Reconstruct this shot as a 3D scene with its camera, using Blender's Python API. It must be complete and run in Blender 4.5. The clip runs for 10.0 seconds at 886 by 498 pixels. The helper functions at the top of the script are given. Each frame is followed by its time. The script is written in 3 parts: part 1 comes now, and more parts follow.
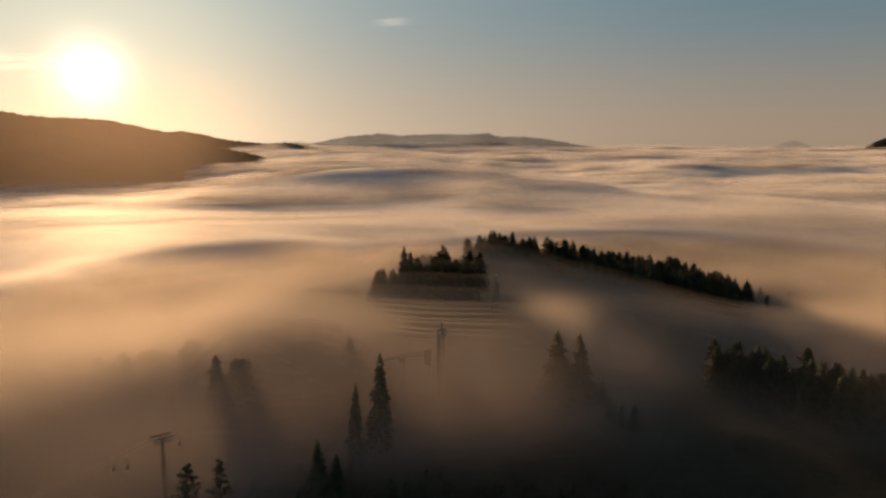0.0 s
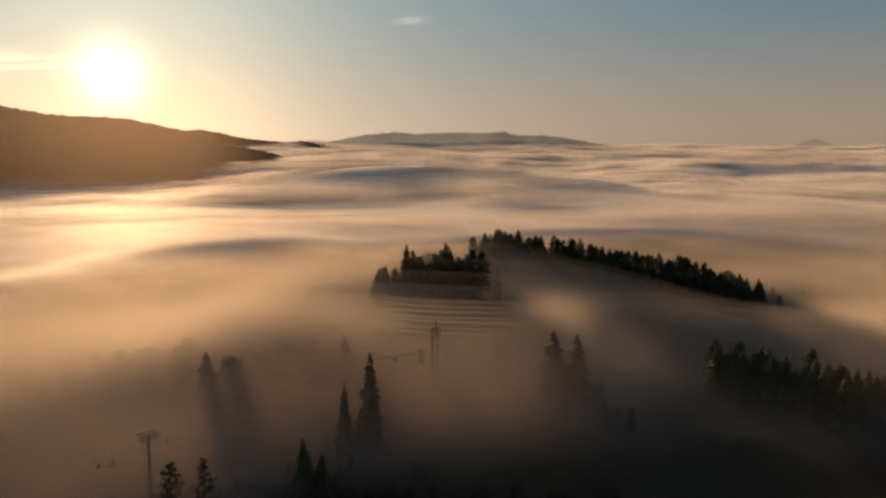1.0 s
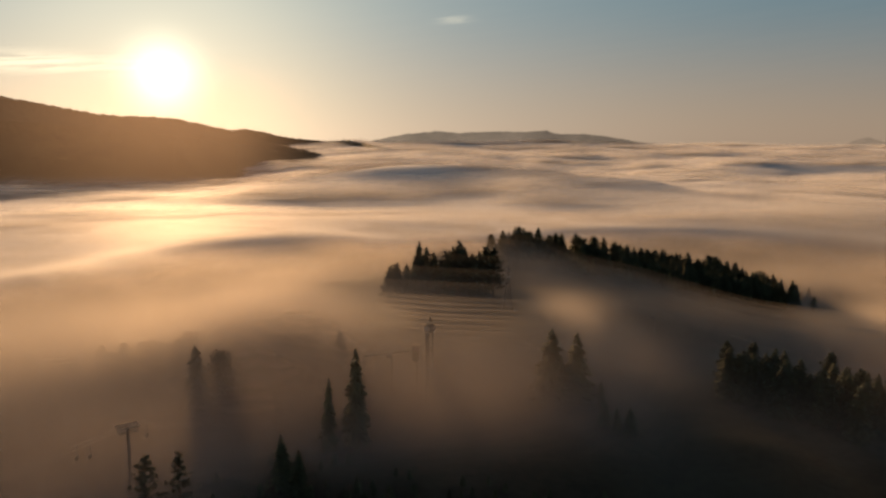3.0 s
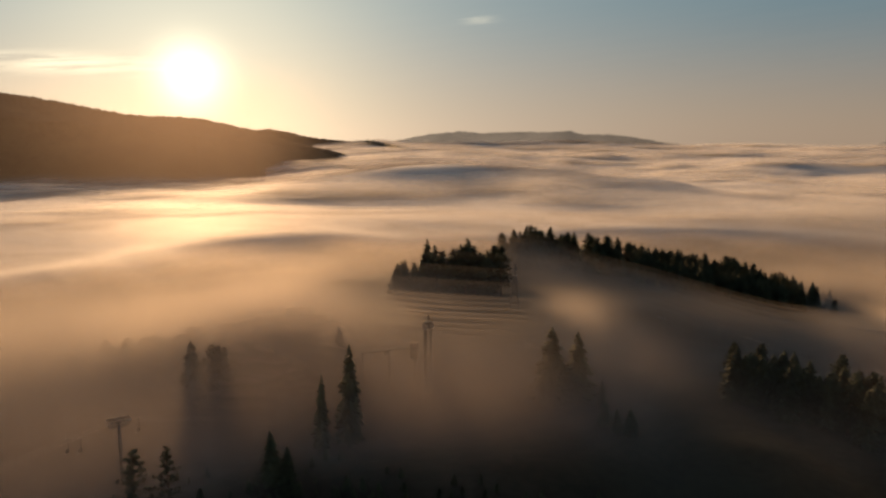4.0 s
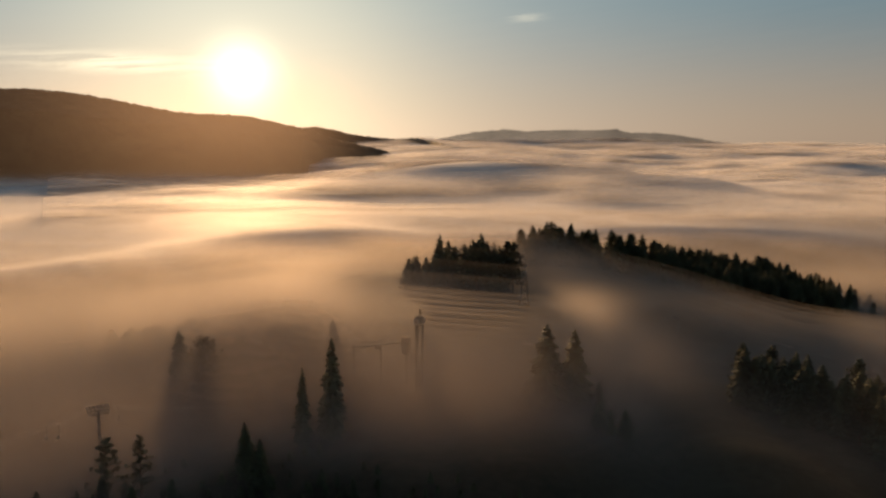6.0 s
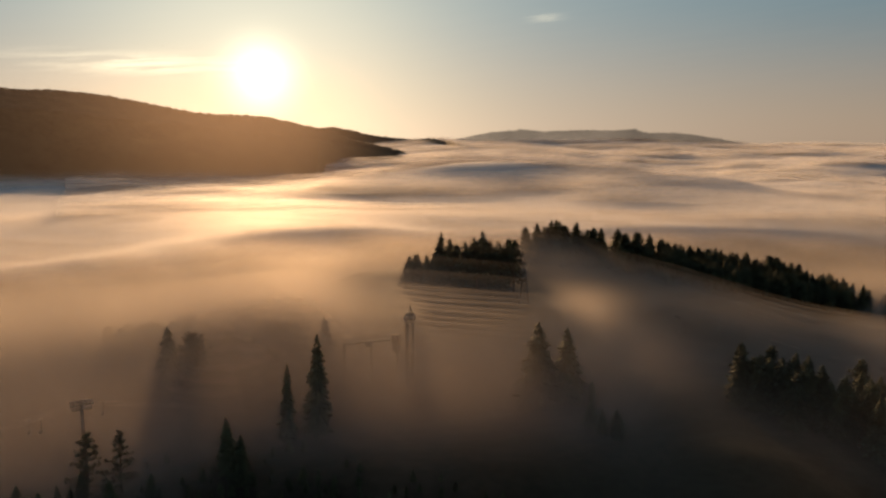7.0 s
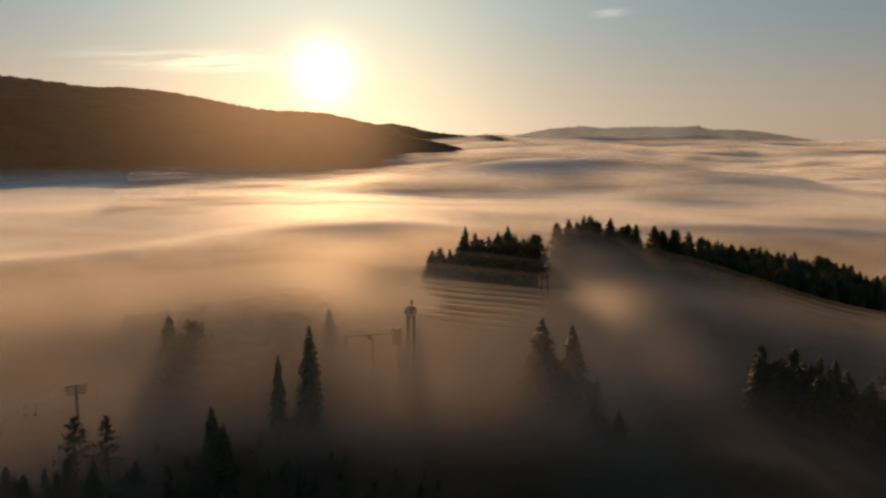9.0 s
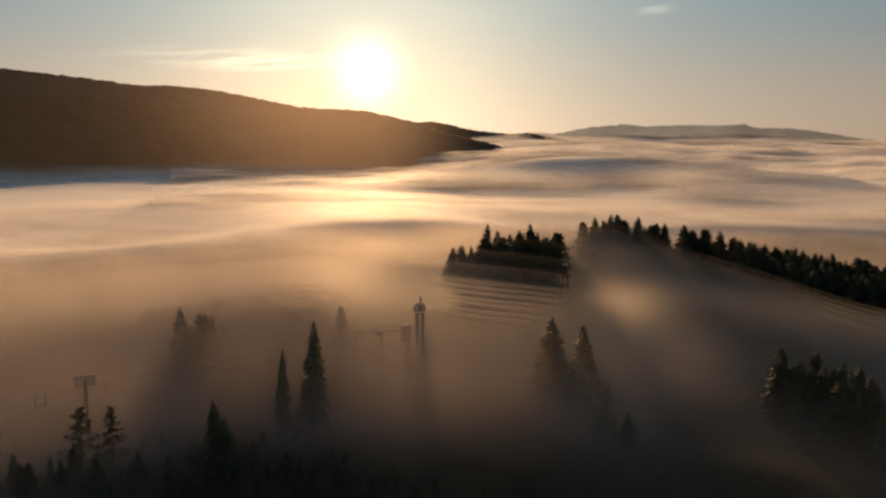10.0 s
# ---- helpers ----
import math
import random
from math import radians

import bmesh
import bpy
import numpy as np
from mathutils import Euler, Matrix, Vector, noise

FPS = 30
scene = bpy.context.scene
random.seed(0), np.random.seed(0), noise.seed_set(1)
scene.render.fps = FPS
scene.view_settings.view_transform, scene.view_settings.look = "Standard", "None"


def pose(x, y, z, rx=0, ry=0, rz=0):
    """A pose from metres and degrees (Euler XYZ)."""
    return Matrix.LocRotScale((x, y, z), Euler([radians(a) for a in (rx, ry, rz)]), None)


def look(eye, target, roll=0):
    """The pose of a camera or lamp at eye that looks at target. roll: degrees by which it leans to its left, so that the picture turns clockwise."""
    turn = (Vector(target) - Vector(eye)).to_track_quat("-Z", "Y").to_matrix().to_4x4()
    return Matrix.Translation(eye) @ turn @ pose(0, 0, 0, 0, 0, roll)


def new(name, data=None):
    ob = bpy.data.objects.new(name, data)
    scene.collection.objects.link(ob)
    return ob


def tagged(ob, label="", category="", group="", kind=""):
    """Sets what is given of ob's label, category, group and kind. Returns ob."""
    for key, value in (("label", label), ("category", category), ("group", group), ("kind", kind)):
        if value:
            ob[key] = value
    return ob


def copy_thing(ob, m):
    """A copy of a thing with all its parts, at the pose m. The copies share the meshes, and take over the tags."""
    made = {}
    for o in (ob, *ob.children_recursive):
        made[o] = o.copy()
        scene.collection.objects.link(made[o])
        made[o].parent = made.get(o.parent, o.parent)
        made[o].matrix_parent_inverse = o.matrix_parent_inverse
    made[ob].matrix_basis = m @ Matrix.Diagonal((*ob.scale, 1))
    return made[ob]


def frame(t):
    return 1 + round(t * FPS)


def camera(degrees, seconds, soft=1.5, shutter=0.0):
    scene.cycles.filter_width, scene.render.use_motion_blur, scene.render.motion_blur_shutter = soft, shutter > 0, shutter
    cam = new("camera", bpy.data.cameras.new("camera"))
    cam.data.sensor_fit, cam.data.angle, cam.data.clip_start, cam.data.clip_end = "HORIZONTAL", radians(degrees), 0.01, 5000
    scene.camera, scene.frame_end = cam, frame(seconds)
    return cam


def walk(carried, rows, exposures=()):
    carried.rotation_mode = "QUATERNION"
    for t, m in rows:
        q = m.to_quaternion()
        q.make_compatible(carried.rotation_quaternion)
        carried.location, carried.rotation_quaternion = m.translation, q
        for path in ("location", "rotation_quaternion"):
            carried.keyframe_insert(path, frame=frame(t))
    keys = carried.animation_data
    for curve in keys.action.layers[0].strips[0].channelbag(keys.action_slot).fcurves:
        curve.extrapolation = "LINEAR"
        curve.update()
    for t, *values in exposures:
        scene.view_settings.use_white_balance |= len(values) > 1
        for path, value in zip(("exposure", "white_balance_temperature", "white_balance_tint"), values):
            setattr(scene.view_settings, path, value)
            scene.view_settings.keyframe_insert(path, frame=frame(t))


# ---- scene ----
cam = camera(61.8, 10.0, soft=2.6)
PATH = [
    (0, (0.449, 4.589, 89.006), (0.449, 6.568, 88.716), 0.4),
    (0.5, (3.48, 5.59, 88.822), (3.457, 7.569, 88.53), 0.5),
    (1, (6.501, 6.601, 88.568), (6.455, 8.579, 88.274), 0.4),
    (1.5, (9.515, 7.647, 88.247), (9.445, 9.624, 87.952), 0.5),
    (2, (12.543, 8.719, 87.909), (12.444, 10.694, 87.613), 0.5),
    (2.5, (15.569, 9.88, 87.578), (15.44, 11.854, 87.281), 0.4),
    (4, (24.852, 13.619, 85.857), (24.628, 15.584, 85.561), 0.4),
    (4.5, (27.967, 14.89, 85.493), (27.713, 16.852, 85.195), 0.5),
    (5, (31.146, 16.18, 85.14), (30.86, 18.137, 84.84), 0.4),
    (5.5, (34.332, 17.536, 84.777), (34.015, 19.488, 84.475), 0.5),
    (7, (43.805, 22.102, 83.036), (43.414, 24.04, 82.735), 0.5),
    (7.5, (46.989, 23.701, 82.66), (46.575, 25.634, 82.356), 0.6),
    (8, (50.109, 25.313, 82.277), (49.672, 27.241, 81.972), 0.6),
    (8.5, (53.249, 26.982, 81.901), (52.776, 28.9, 81.594), 0.6),
    (9, (56.515, 28.771, 81.584), (55.971, 30.67, 81.273), 0.6),
    (9.5, (59.799, 30.663, 81.335), (59.188, 32.542, 81.02), 0.7),
    (10, (63.101, 32.578, 81.15), (62.454, 34.444, 80.833), 0.7),
]
EXPOSURE = 1.0
CORE, INNER, OUTER, SKY, STREAK, SATURATION = 0.6, 0.175, 0.125, 0.004, 0.25, 0.7     # the sun's glare, its rings and the sky
HORIZON, MIDDLE, ZENITH = (0.165, 0.12, 0.085, 1), (0.06, 0.097, 0.116, 1), (0.027, 0.038, 0.05, 1)
GLEAM, THIN, THICK, BEND_SEA, BEND_THIN = 0.33, 0.16, 0.37, 0.08, 1.0     # the fog's forward gleam, how dense its layers are, how far its normals tilt sunward
# mountain opacity against the sky; strength of the sun glow painted on the veils
AIR, SUN_GLOW = 0.42, 0.085
walk(cam, [(t, look(eye, target, roll)) for t, eye, target, roll in PATH], exposures=[(0.0, EXPOSURE - 0.03), (10.0, EXPOSURE + 0.08)])
scene.cycles.transparent_max_bounces = 48

# ---- world, sun and exposure ----
SUN_AZ, SUN_EL, LAMP_EL = 25.0, 4.2, 7.0          # degrees left of +y, degrees above the horizon
SUN_DIR = Vector((-math.sin(radians(SUN_AZ)) * math.cos(radians(SUN_EL)),
                  math.cos(radians(SUN_AZ)) * math.cos(radians(SUN_EL)), math.sin(radians(SUN_EL))))

LAMP_DIR = Vector((SUN_DIR.x, SUN_DIR.y, math.tan(radians(LAMP_EL)))).normalized()     # set higher than the visible sun, so that the ridge shades less of the fog


class Nodes:
    """Short hand for building a node tree."""

    def __init__(self, tree):
        self.tree = tree

    def add(self, kind, values=None, **props):
        n = self.tree.nodes.new(kind)
        for key, value in props.items():
            setattr(n, key, value)
        for key, value in (values or {}).items():
            if isinstance(value, bpy.types.NodeSocket):
                self.tree.links.new(value, n.inputs[key])
            else:
                n.inputs[key].default_value = value
        return n

    def math(self, op, a, b=0.0, c=0.0, clamp=False):
        return self.add("ShaderNodeMath", {0: a, 1: b, 2: c}, operation=op, use_clamp=clamp).outputs[0]

    def vmath(self, op, a, b=(0, 0, 0)):
        n = self.add("ShaderNodeVectorMath", {0: a, 1: b}, operation=op)
        return n.outputs["Value"] if op in ("DOT_PRODUCT", "LENGTH", "DISTANCE") else n.outputs[0]

    def range(self, v, a, b, c=0.0, d=1.0, smooth=True):
        return self.add("ShaderNodeMapRange", {"Value": v, "From Min": a, "From Max": b, "To Min": c, "To Max": d},
                        interpolation_type="SMOOTHSTEP" if smooth else "LINEAR").outputs[0]

    def noise(self, vector, scale, detail=3.0, rough=0.5):
        return self.add("ShaderNodeTexNoise", {"Vector": vector, "Scale": scale, "Detail": detail, "Roughness": rough}).outputs[0]

    def blend(self, f, a, b, how="MIX"):
        n = self.tree.nodes.new("ShaderNodeMix")
        n.data_type, n.blend_type = "RGBA", how
        for i, v in ((0, f), (6, a), (7, b)):
            if isinstance(v, bpy.types.NodeSocket):
                self.tree.links.new(v, n.inputs[i])
            else:
                n.inputs[i].default_value = v
        return n.outputs[2]


world = bpy.data.worlds.new("dawn_sky")
scene.world = world
world.use_nodes = True
wt = world.node_tree
wt.nodes.clear()
w = Nodes(wt)
sky = w.add("ShaderNodeTexSky", sky_type="NISHITA", sun_disc=False, sun_elevation=radians(SUN_EL),
            sun_rotation=radians(-SUN_AZ), altitude=600.0, air_density=1.0, dust_density=1.0, ozone_density=1.5)
way = w.vmath("NORMALIZE", w.add("ShaderNodeTexCoord").outputs["Generated"])
near_sun = w.math("MAXIMUM", w.vmath("DOT_PRODUCT", way, tuple(SUN_DIR)), 0.0)
core = w.math("MULTIPLY", w.math("POWER", near_sun, 1500.0), CORE)
inner = w.math("MULTIPLY", w.math("POWER", near_sun, 45.0), INNER)
outer = w.math("MULTIPLY", w.math("POWER", near_sun, 7.0), OUTER)
sep = w.add("ShaderNodeSeparateXYZ", {0: way})
# thin streaks of high cloud beside the sun, and fainter ones over the whole sky
flat = w.add("ShaderNodeCombineXYZ", {0: w.math("MULTIPLY", sep.outputs[0], 9.0), 1: w.math("MULTIPLY", sep.outputs[1], 9.0),
                                      2: w.math("ADD", w.math("MULTIPLY", sep.outputs[2], 150.0), w.math("MULTIPLY", sep.outputs[0], -16.0))})
bearing = w.math("ARCTAN2", w.math("MULTIPLY", sep.outputs[0], -1.0), sep.outputs[1])


def bump_at(v, middle, width):
    d = w.math("DIVIDE", w.math("SUBTRACT", v, middle), width)
    return w.math("EXPONENT", w.math("MULTIPLY", w.math("MULTIPLY", d, d), -1.0))


streak = w.range(w.noise(flat.outputs[0], 1.0, 5.0, 0.6), 0.4, 0.62)
beside = w.math("MULTIPLY", bump_at(bearing, radians(33.0), radians(6.5)), bump_at(sep.outputs[2], 0.084, 0.011))
puff = w.math("MULTIPLY", bump_at(bearing, radians(3.9), radians(1.1)), bump_at(sep.outputs[2], 0.151, 0.005))
faint = w.math("MULTIPLY", w.range(sep.outputs[2], 0.03, 0.08), 0.008)
streak = w.math("MULTIPLY", streak, w.math("ADD", w.math("ADD", beside, w.math("MULTIPLY", puff, 0.5)), faint))
pale = w.add("ShaderNodeHueSaturation", {"Saturation": SATURATION, "Color": sky.outputs[0]}).outputs[0]
skyc = w.blend(1.0, pale, (SKY, SKY, SKY, 1), "MULTIPLY")
# the dusty air of the valley: warm at the horizon, blue-grey higher up
air = w.blend(w.range(sep.outputs[2], -0.01, 0.19), HORIZON, MIDDLE)
air = w.blend(w.range(sep.outputs[2], 0.17, 0.5), air, ZENITH)


def tinted(f, colour):
    return w.blend(1.0, w.add("ShaderNodeCombineColor", {0: f, 1: f, 2: f}).outputs[0], (*colour, 1), "MULTIPLY")


total = w.blend(1.0, skyc, air, "ADD")
for f, colour in ((core, (1.0, 0.9, 0.62)), (inner, (1.0, 0.8, 0.42)), (outer, (1.0, 0.91, 0.72)), (w.math("MULTIPLY", streak, STREAK), (1.0, 0.8, 0.5))):
    total = w.blend(1.0, total, tinted(f, colour), "ADD")
bg = w.add("ShaderNodeBackground", {"Color": total, "Strength": 1.0})
out = w.add("ShaderNodeOutputWorld", {0: bg.outputs[0]})

sun = new("sun", bpy.data.lights.new("sun", "SUN"))
sun.data.energy, sun.data.angle, sun.data.color = 5.7, radians(7.0), (1.0, 0.585, 0.275)
sun.matrix_world = look(LAMP_DIR * 100, (0, 0, 0))


# ---- materials ----
def material(name):
    m = bpy.data.materials.new(name)
    m.use_nodes = True
    m.node_tree.nodes.clear()
    n = Nodes(m.node_tree)
    n.out = n.add("ShaderNodeOutputMaterial")
    return m, n


def finish(n, shader):
    n.tree.links.new(shader, n.out.inputs[0])


def surface(name, low, high, scale, rough=0.85, bump=0.3, fine=8.0, metal=0.0, gap=0.1):
    """A matt two-scale material: blotches and grain between two colours, with fine relief."""
    m, n = material(name)
    at = n.add("ShaderNodeTexCoord").outputs["Object"]
    big, small = n.noise(at, scale, 3.0), n.noise(at, scale * fine, 4.0)
    f = n.math("ADD", n.math("MULTIPLY", big, 0.6), n.math("MULTIPLY", small, 0.4))
    f = n.math("ADD", f, n.math("MULTIPLY", n.math("SUBTRACT", n.add("ShaderNodeObjectInfo").outputs["Random"], 0.5), gap))
    colour = n.blend(n.range(f, 0.32, 0.68), (*low, 1), (*high, 1))
    relief = n.add("ShaderNodeBump", {"Height": small, "Strength": bump, "Distance": 0.05})
    p = n.add("ShaderNodeBsdfPrincipled", {"Base Color": colour, "Roughness": rough, "Specular IOR Level": 0.5 if metal else 0.2, "Metallic": metal, "Normal": relief.outputs[0]})
    finish(n, p.outputs[0])
    return m


NEEDLES = surface("spruce_needles", (0.026, 0.034, 0.02), (0.06, 0.068, 0.038), 0.6, gap=0.3)
LEAVES = surface("autumn_leaves", (0.035, 0.035, 0.014), (0.09, 0.065, 0.025), 0.6, gap=0.3)
BARK = surface("bark", (0.05, 0.035, 0.025), (0.12, 0.085, 0.06), 2.0)
GRASS = surface("dark_meadow", (0.016, 0.018, 0.012), (0.042, 0.038, 0.026), 0.02, fine=20.0)
STEEL = surface("galvanised_steel", (0.16, 0.16, 0.165), (0.3, 0.3, 0.31), 0.8, rough=0.7, metal=0.4)
DARKSTEEL = surface("dark_painted_steel", (0.03, 0.035, 0.04), (0.07, 0.075, 0.08), 0.8, rough=0.9)
PLASTER = surface("weathered_plaster", (0.4, 0.36, 0.3), (0.55, 0.5, 0.43), 0.3)
ROOFING = surface("dark_roof_sheet", (0.05, 0.035, 0.03), (0.1, 0.07, 0.06), 0.4, rough=0.6)
CONCRETE = surface("concrete", (0.2, 0.2, 0.19), (0.36, 0.35, 0.33), 0.5)
TIMBER = surface("weathered_timber", (0.09, 0.065, 0.045), (0.2, 0.15, 0.11), 0.8)
FOREST = surface("distant_forest", (0.02, 0.024, 0.016), (0.05, 0.05, 0.03), 0.012, bump=0.6, fine=6.0)


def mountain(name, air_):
    """Rock and wood far off, made partly see-through so the sky imitates haze before it."""
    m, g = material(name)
    haze_noise = g.noise(g.add("ShaderNodeTexCoord").outputs["Object"], 0.004, 4.0)
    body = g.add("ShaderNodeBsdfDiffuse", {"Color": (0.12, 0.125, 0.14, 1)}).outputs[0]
    finish(g, g.add("ShaderNodeMixShader", {0: g.range(haze_noise, 0.3, 0.7, air_ - 0.06, air_ + 0.06), 1: g.add("ShaderNodeBsdfTransparent").outputs[0], 2: body}).outputs[0])
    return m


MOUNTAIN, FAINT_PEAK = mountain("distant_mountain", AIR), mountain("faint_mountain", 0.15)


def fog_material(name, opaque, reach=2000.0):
    """Fog: its normals tilt to the sun to imitate even scattering, with a soft forward gleam; the thin sheets let most
    light pass, in drifting wisps.
    """
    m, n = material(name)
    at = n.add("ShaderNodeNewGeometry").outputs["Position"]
    # thin layers: a warm tint in the colour imitates sunlight scattered through the fog
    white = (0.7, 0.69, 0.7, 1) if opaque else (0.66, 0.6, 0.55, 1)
    # normals tilted to the lamp, so the fog shows sunlight its slope wouldn't catch
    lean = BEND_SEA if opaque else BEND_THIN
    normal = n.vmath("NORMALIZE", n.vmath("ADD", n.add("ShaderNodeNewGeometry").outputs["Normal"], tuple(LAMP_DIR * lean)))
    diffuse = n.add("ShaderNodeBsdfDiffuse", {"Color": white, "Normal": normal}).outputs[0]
    through_ = n.add("ShaderNodeBsdfTranslucent", {"Color": white}).outputs[0]
    gleam = n.add("ShaderNodeBsdfAnisotropic", {"Color": white, "Roughness": 0.74}).outputs[0]
    body = n.add("ShaderNodeMixShader", {0: GLEAM, 1: diffuse, 2: gleam}).outputs[0]
    if opaque:
        finish(n, body)
        return m
    body = n.add("ShaderNodeMixShader", {0: 0.3, 1: body, 2: through_}).outputs[0]
    turned = n.add("ShaderNodeVectorRotate", {"Vector": at, "Angle": radians(28.0)}, rotation_type="Z_AXIS").outputs[0]
    drift = n.vmath("MULTIPLY", turned, (1 / 80.0, 1 / 36.0, 1 / 60.0))
    wisp = n.noise(drift, 1.0, 4.0, 0.55)
    spot = n.vmath("MULTIPLY", n.vmath("SUBTRACT", at, (10.0, 300.0, 0.0)), (1.0, 1.0, 0.0))
    edge = n.range(n.vmath("LENGTH", spot), 540.0, 640.0, 1.0, 0.0)
    dense = n.add("ShaderNodeAttribute", attribute_type="OBJECT", attribute_name="density").outputs["Fac"]
    edge = n.math("MULTIPLY", edge, dense)
    edge = n.math("MULTIPLY", edge, n.range(n.add("ShaderNodeSeparateXYZ", {0: at}).outputs[1], reach - 90.0, reach, 1.0, 0.0))
    # thin before the hill and over the slope beside it
    side = n.add("ShaderNodeSeparateXYZ", {0: at})
    back_ = n.math("SUBTRACT", side.outputs[1], n.range(side.outputs[0], 5.0, 45.0, 0.0, 18.0))
    front = n.math("MAXIMUM", n.range(back_, 138.0, 183.0, 0.05, 1.0), n.math("MULTIPLY", n.math("MULTIPLY", n.range(side.outputs[0], -10.0, -50.0), n.range(side.outputs[0], -70.0, -105.0, 1.0, 0.7)), n.range(side.outputs[1], 116.0, 156.0, 0.1, 1.0)))
    lee = n.math("MAXIMUM", n.range(side.outputs[0], 40.0, 80.0, 1.0, 0.33), n.range(side.outputs[1], 235.0, 300.0))
    edge = n.math("MULTIPLY", edge, n.math("MULTIPLY", front, lee))
    # thin among the clump of trees beside the mast, thicker round the house and the tower
    for px, py, near_, far_, change in ((-8.0, 303.0, 20.0, 60.0, 0.6), (-42.0, 202.0, 10.0, 36.0, 2.2), (-4.0, 190.0, 8.0, 28.0, 1.6)):
        away = n.vmath("LENGTH", n.vmath("MULTIPLY", n.vmath("SUBTRACT", at, (px, py, 0.0)), (1.0, 1.0, 0.0)))
        edge = n.math("MULTIPLY", edge, n.range(away, near_, far_, change, 1.0))
    if reach < 1000:
        edge = n.math("MULTIPLY", edge, n.math("MAXIMUM", n.range(side.outputs[1], 130.0, 185.0), n.range(side.outputs[0], -35.0, -75.0)))
    alpha = n.math("MULTIPLY", n.range(wisp, 0.36, 0.66, THIN, THICK), edge)
    clear = n.add("ShaderNodeBsdfTransparent").outputs[0]
    finish(n, n.add("ShaderNodeMixShader", {0: alpha, 1: clear, 2: body}).outputs[0])
    return m


def sea_mist():
    """Thin streaks of mist that lie on the sea of fog."""
    m, n = material("sea_mist")
    at = n.add("ShaderNodeNewGeometry").outputs["Position"]
    # this mist's normals tilt to the lamp as well, to look brighter
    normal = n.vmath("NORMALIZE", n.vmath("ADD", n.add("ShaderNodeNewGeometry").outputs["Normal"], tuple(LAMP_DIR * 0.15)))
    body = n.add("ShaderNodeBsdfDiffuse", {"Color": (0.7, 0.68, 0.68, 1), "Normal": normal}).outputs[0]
    gleam = n.add("ShaderNodeBsdfAnisotropic", {"Color": (0.7, 0.69, 0.7, 1), "Roughness": 0.74}).outputs[0]
    body = n.add("ShaderNodeMixShader", {0: GLEAM, 1: body, 2: gleam}).outputs[0]
    turned = n.add("ShaderNodeVectorRotate", {"Vector": at, "Angle": radians(-12.0)}, rotation_type="Z_AXIS").outputs[0]
    broad_ = n.noise(n.vmath("MULTIPLY", turned, (1 / 420.0, 1 / 230.0, 1 / 30.0)), 1.0, 5.0, 0.6)
    level = n.add("ShaderNodeAttribute", attribute_type="OBJECT", attribute_name="density").outputs["Fac"]
    away = n.vmath("LENGTH", n.vmath("MULTIPLY", n.vmath("SUBTRACT", at, (10.0, 300.0, 0.0)), (1.0, 1.0, 0.0)))
    alpha = n.math("MULTIPLY", n.math("MULTIPLY", n.range(broad_, 0.42, 0.66), level), n.range(away, 420.0, 700.0))
    finish(n, n.add("ShaderNodeMixShader", {0: alpha, 1: n.add("ShaderNodeBsdfTransparent").outputs[0], 2: body}).outputs[0])
    return m


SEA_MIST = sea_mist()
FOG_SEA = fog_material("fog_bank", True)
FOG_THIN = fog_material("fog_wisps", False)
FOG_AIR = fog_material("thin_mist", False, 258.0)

# ---- the lie of the land and of the fog ----
# spots of the hill: x, y, height of the ground, height of the fog's upper edge
SPOTS = np.array([
    (0, 55, -5, -8), (0, 125, 12, 8), (-20, 137, 15, 12), (-36, 152, 18, 27), (30, 130, 9, 5), (0, 158, 20, 20), (36, 166, 15, 17), (62, 188, 12, 13), (-14, 172, 24, 37), (-52, 178, 20, 37.5), (0, 198, 25, 39.5),
    (-45, 213, 19, 43), (-57, 149, 16, 28), (-49, 137, 13, 19), (-95, 150, 5, 33), (-110, 100, -8, 23), (-45, 110, 5, 11), (-88, 211, 13, 34), (39, 207, 20, 31),
    (85, 227, 14, 19), (115, 205, 9, 14), (60, 148, 7, 11), (100, 170, 5, 10), (20, 282, 26, 29), (40, 333, 22, 32), (34, 305, 25, 35), (16, 352, 27, 37), (56, 303, 18, 34), (58, 270, 17, 33), (85, 300, 11, 24),
    (0, 308, 27, 30), (-14, 294, 25, 31), (-30, 312, 22, 34), (20, 376, 31, 33), (-12, 380, 26, 33), (61, 394, 21, 22), (98, 438, 11, 9), (88, 392, 15, 6), (122, 424, 7, -8), (162, 452, -3, -13), (205, 470, -16, -9),
    (132, 471, 3, 0), (184, 494, -13, -7), (240, 512, -32, -5), (130, 330, -8, 15), (170, 260, -8, -3), (200, 400, -35, -4),
    (-120, 300, -10, 25), (-200, 220, -25, 24), (-150, 150, -12, 28), (-60, 420, -5, 22), (-140, 480, -35, 14), (60, 520, -30, 2),
    (0, 640, -50, 0), (300, 600, -60, -2), (300, 300, -60, -4), (-320, 420, -60, 6), (-300, 150, -50, 6), (200, 100, -30, -8),
    (0, -100, -60, -8), (-150, -50, -60, -5), (200, -50, -60, -10)])
REST = {2: -60.0, 3: 0.0}      # heights far from the hill


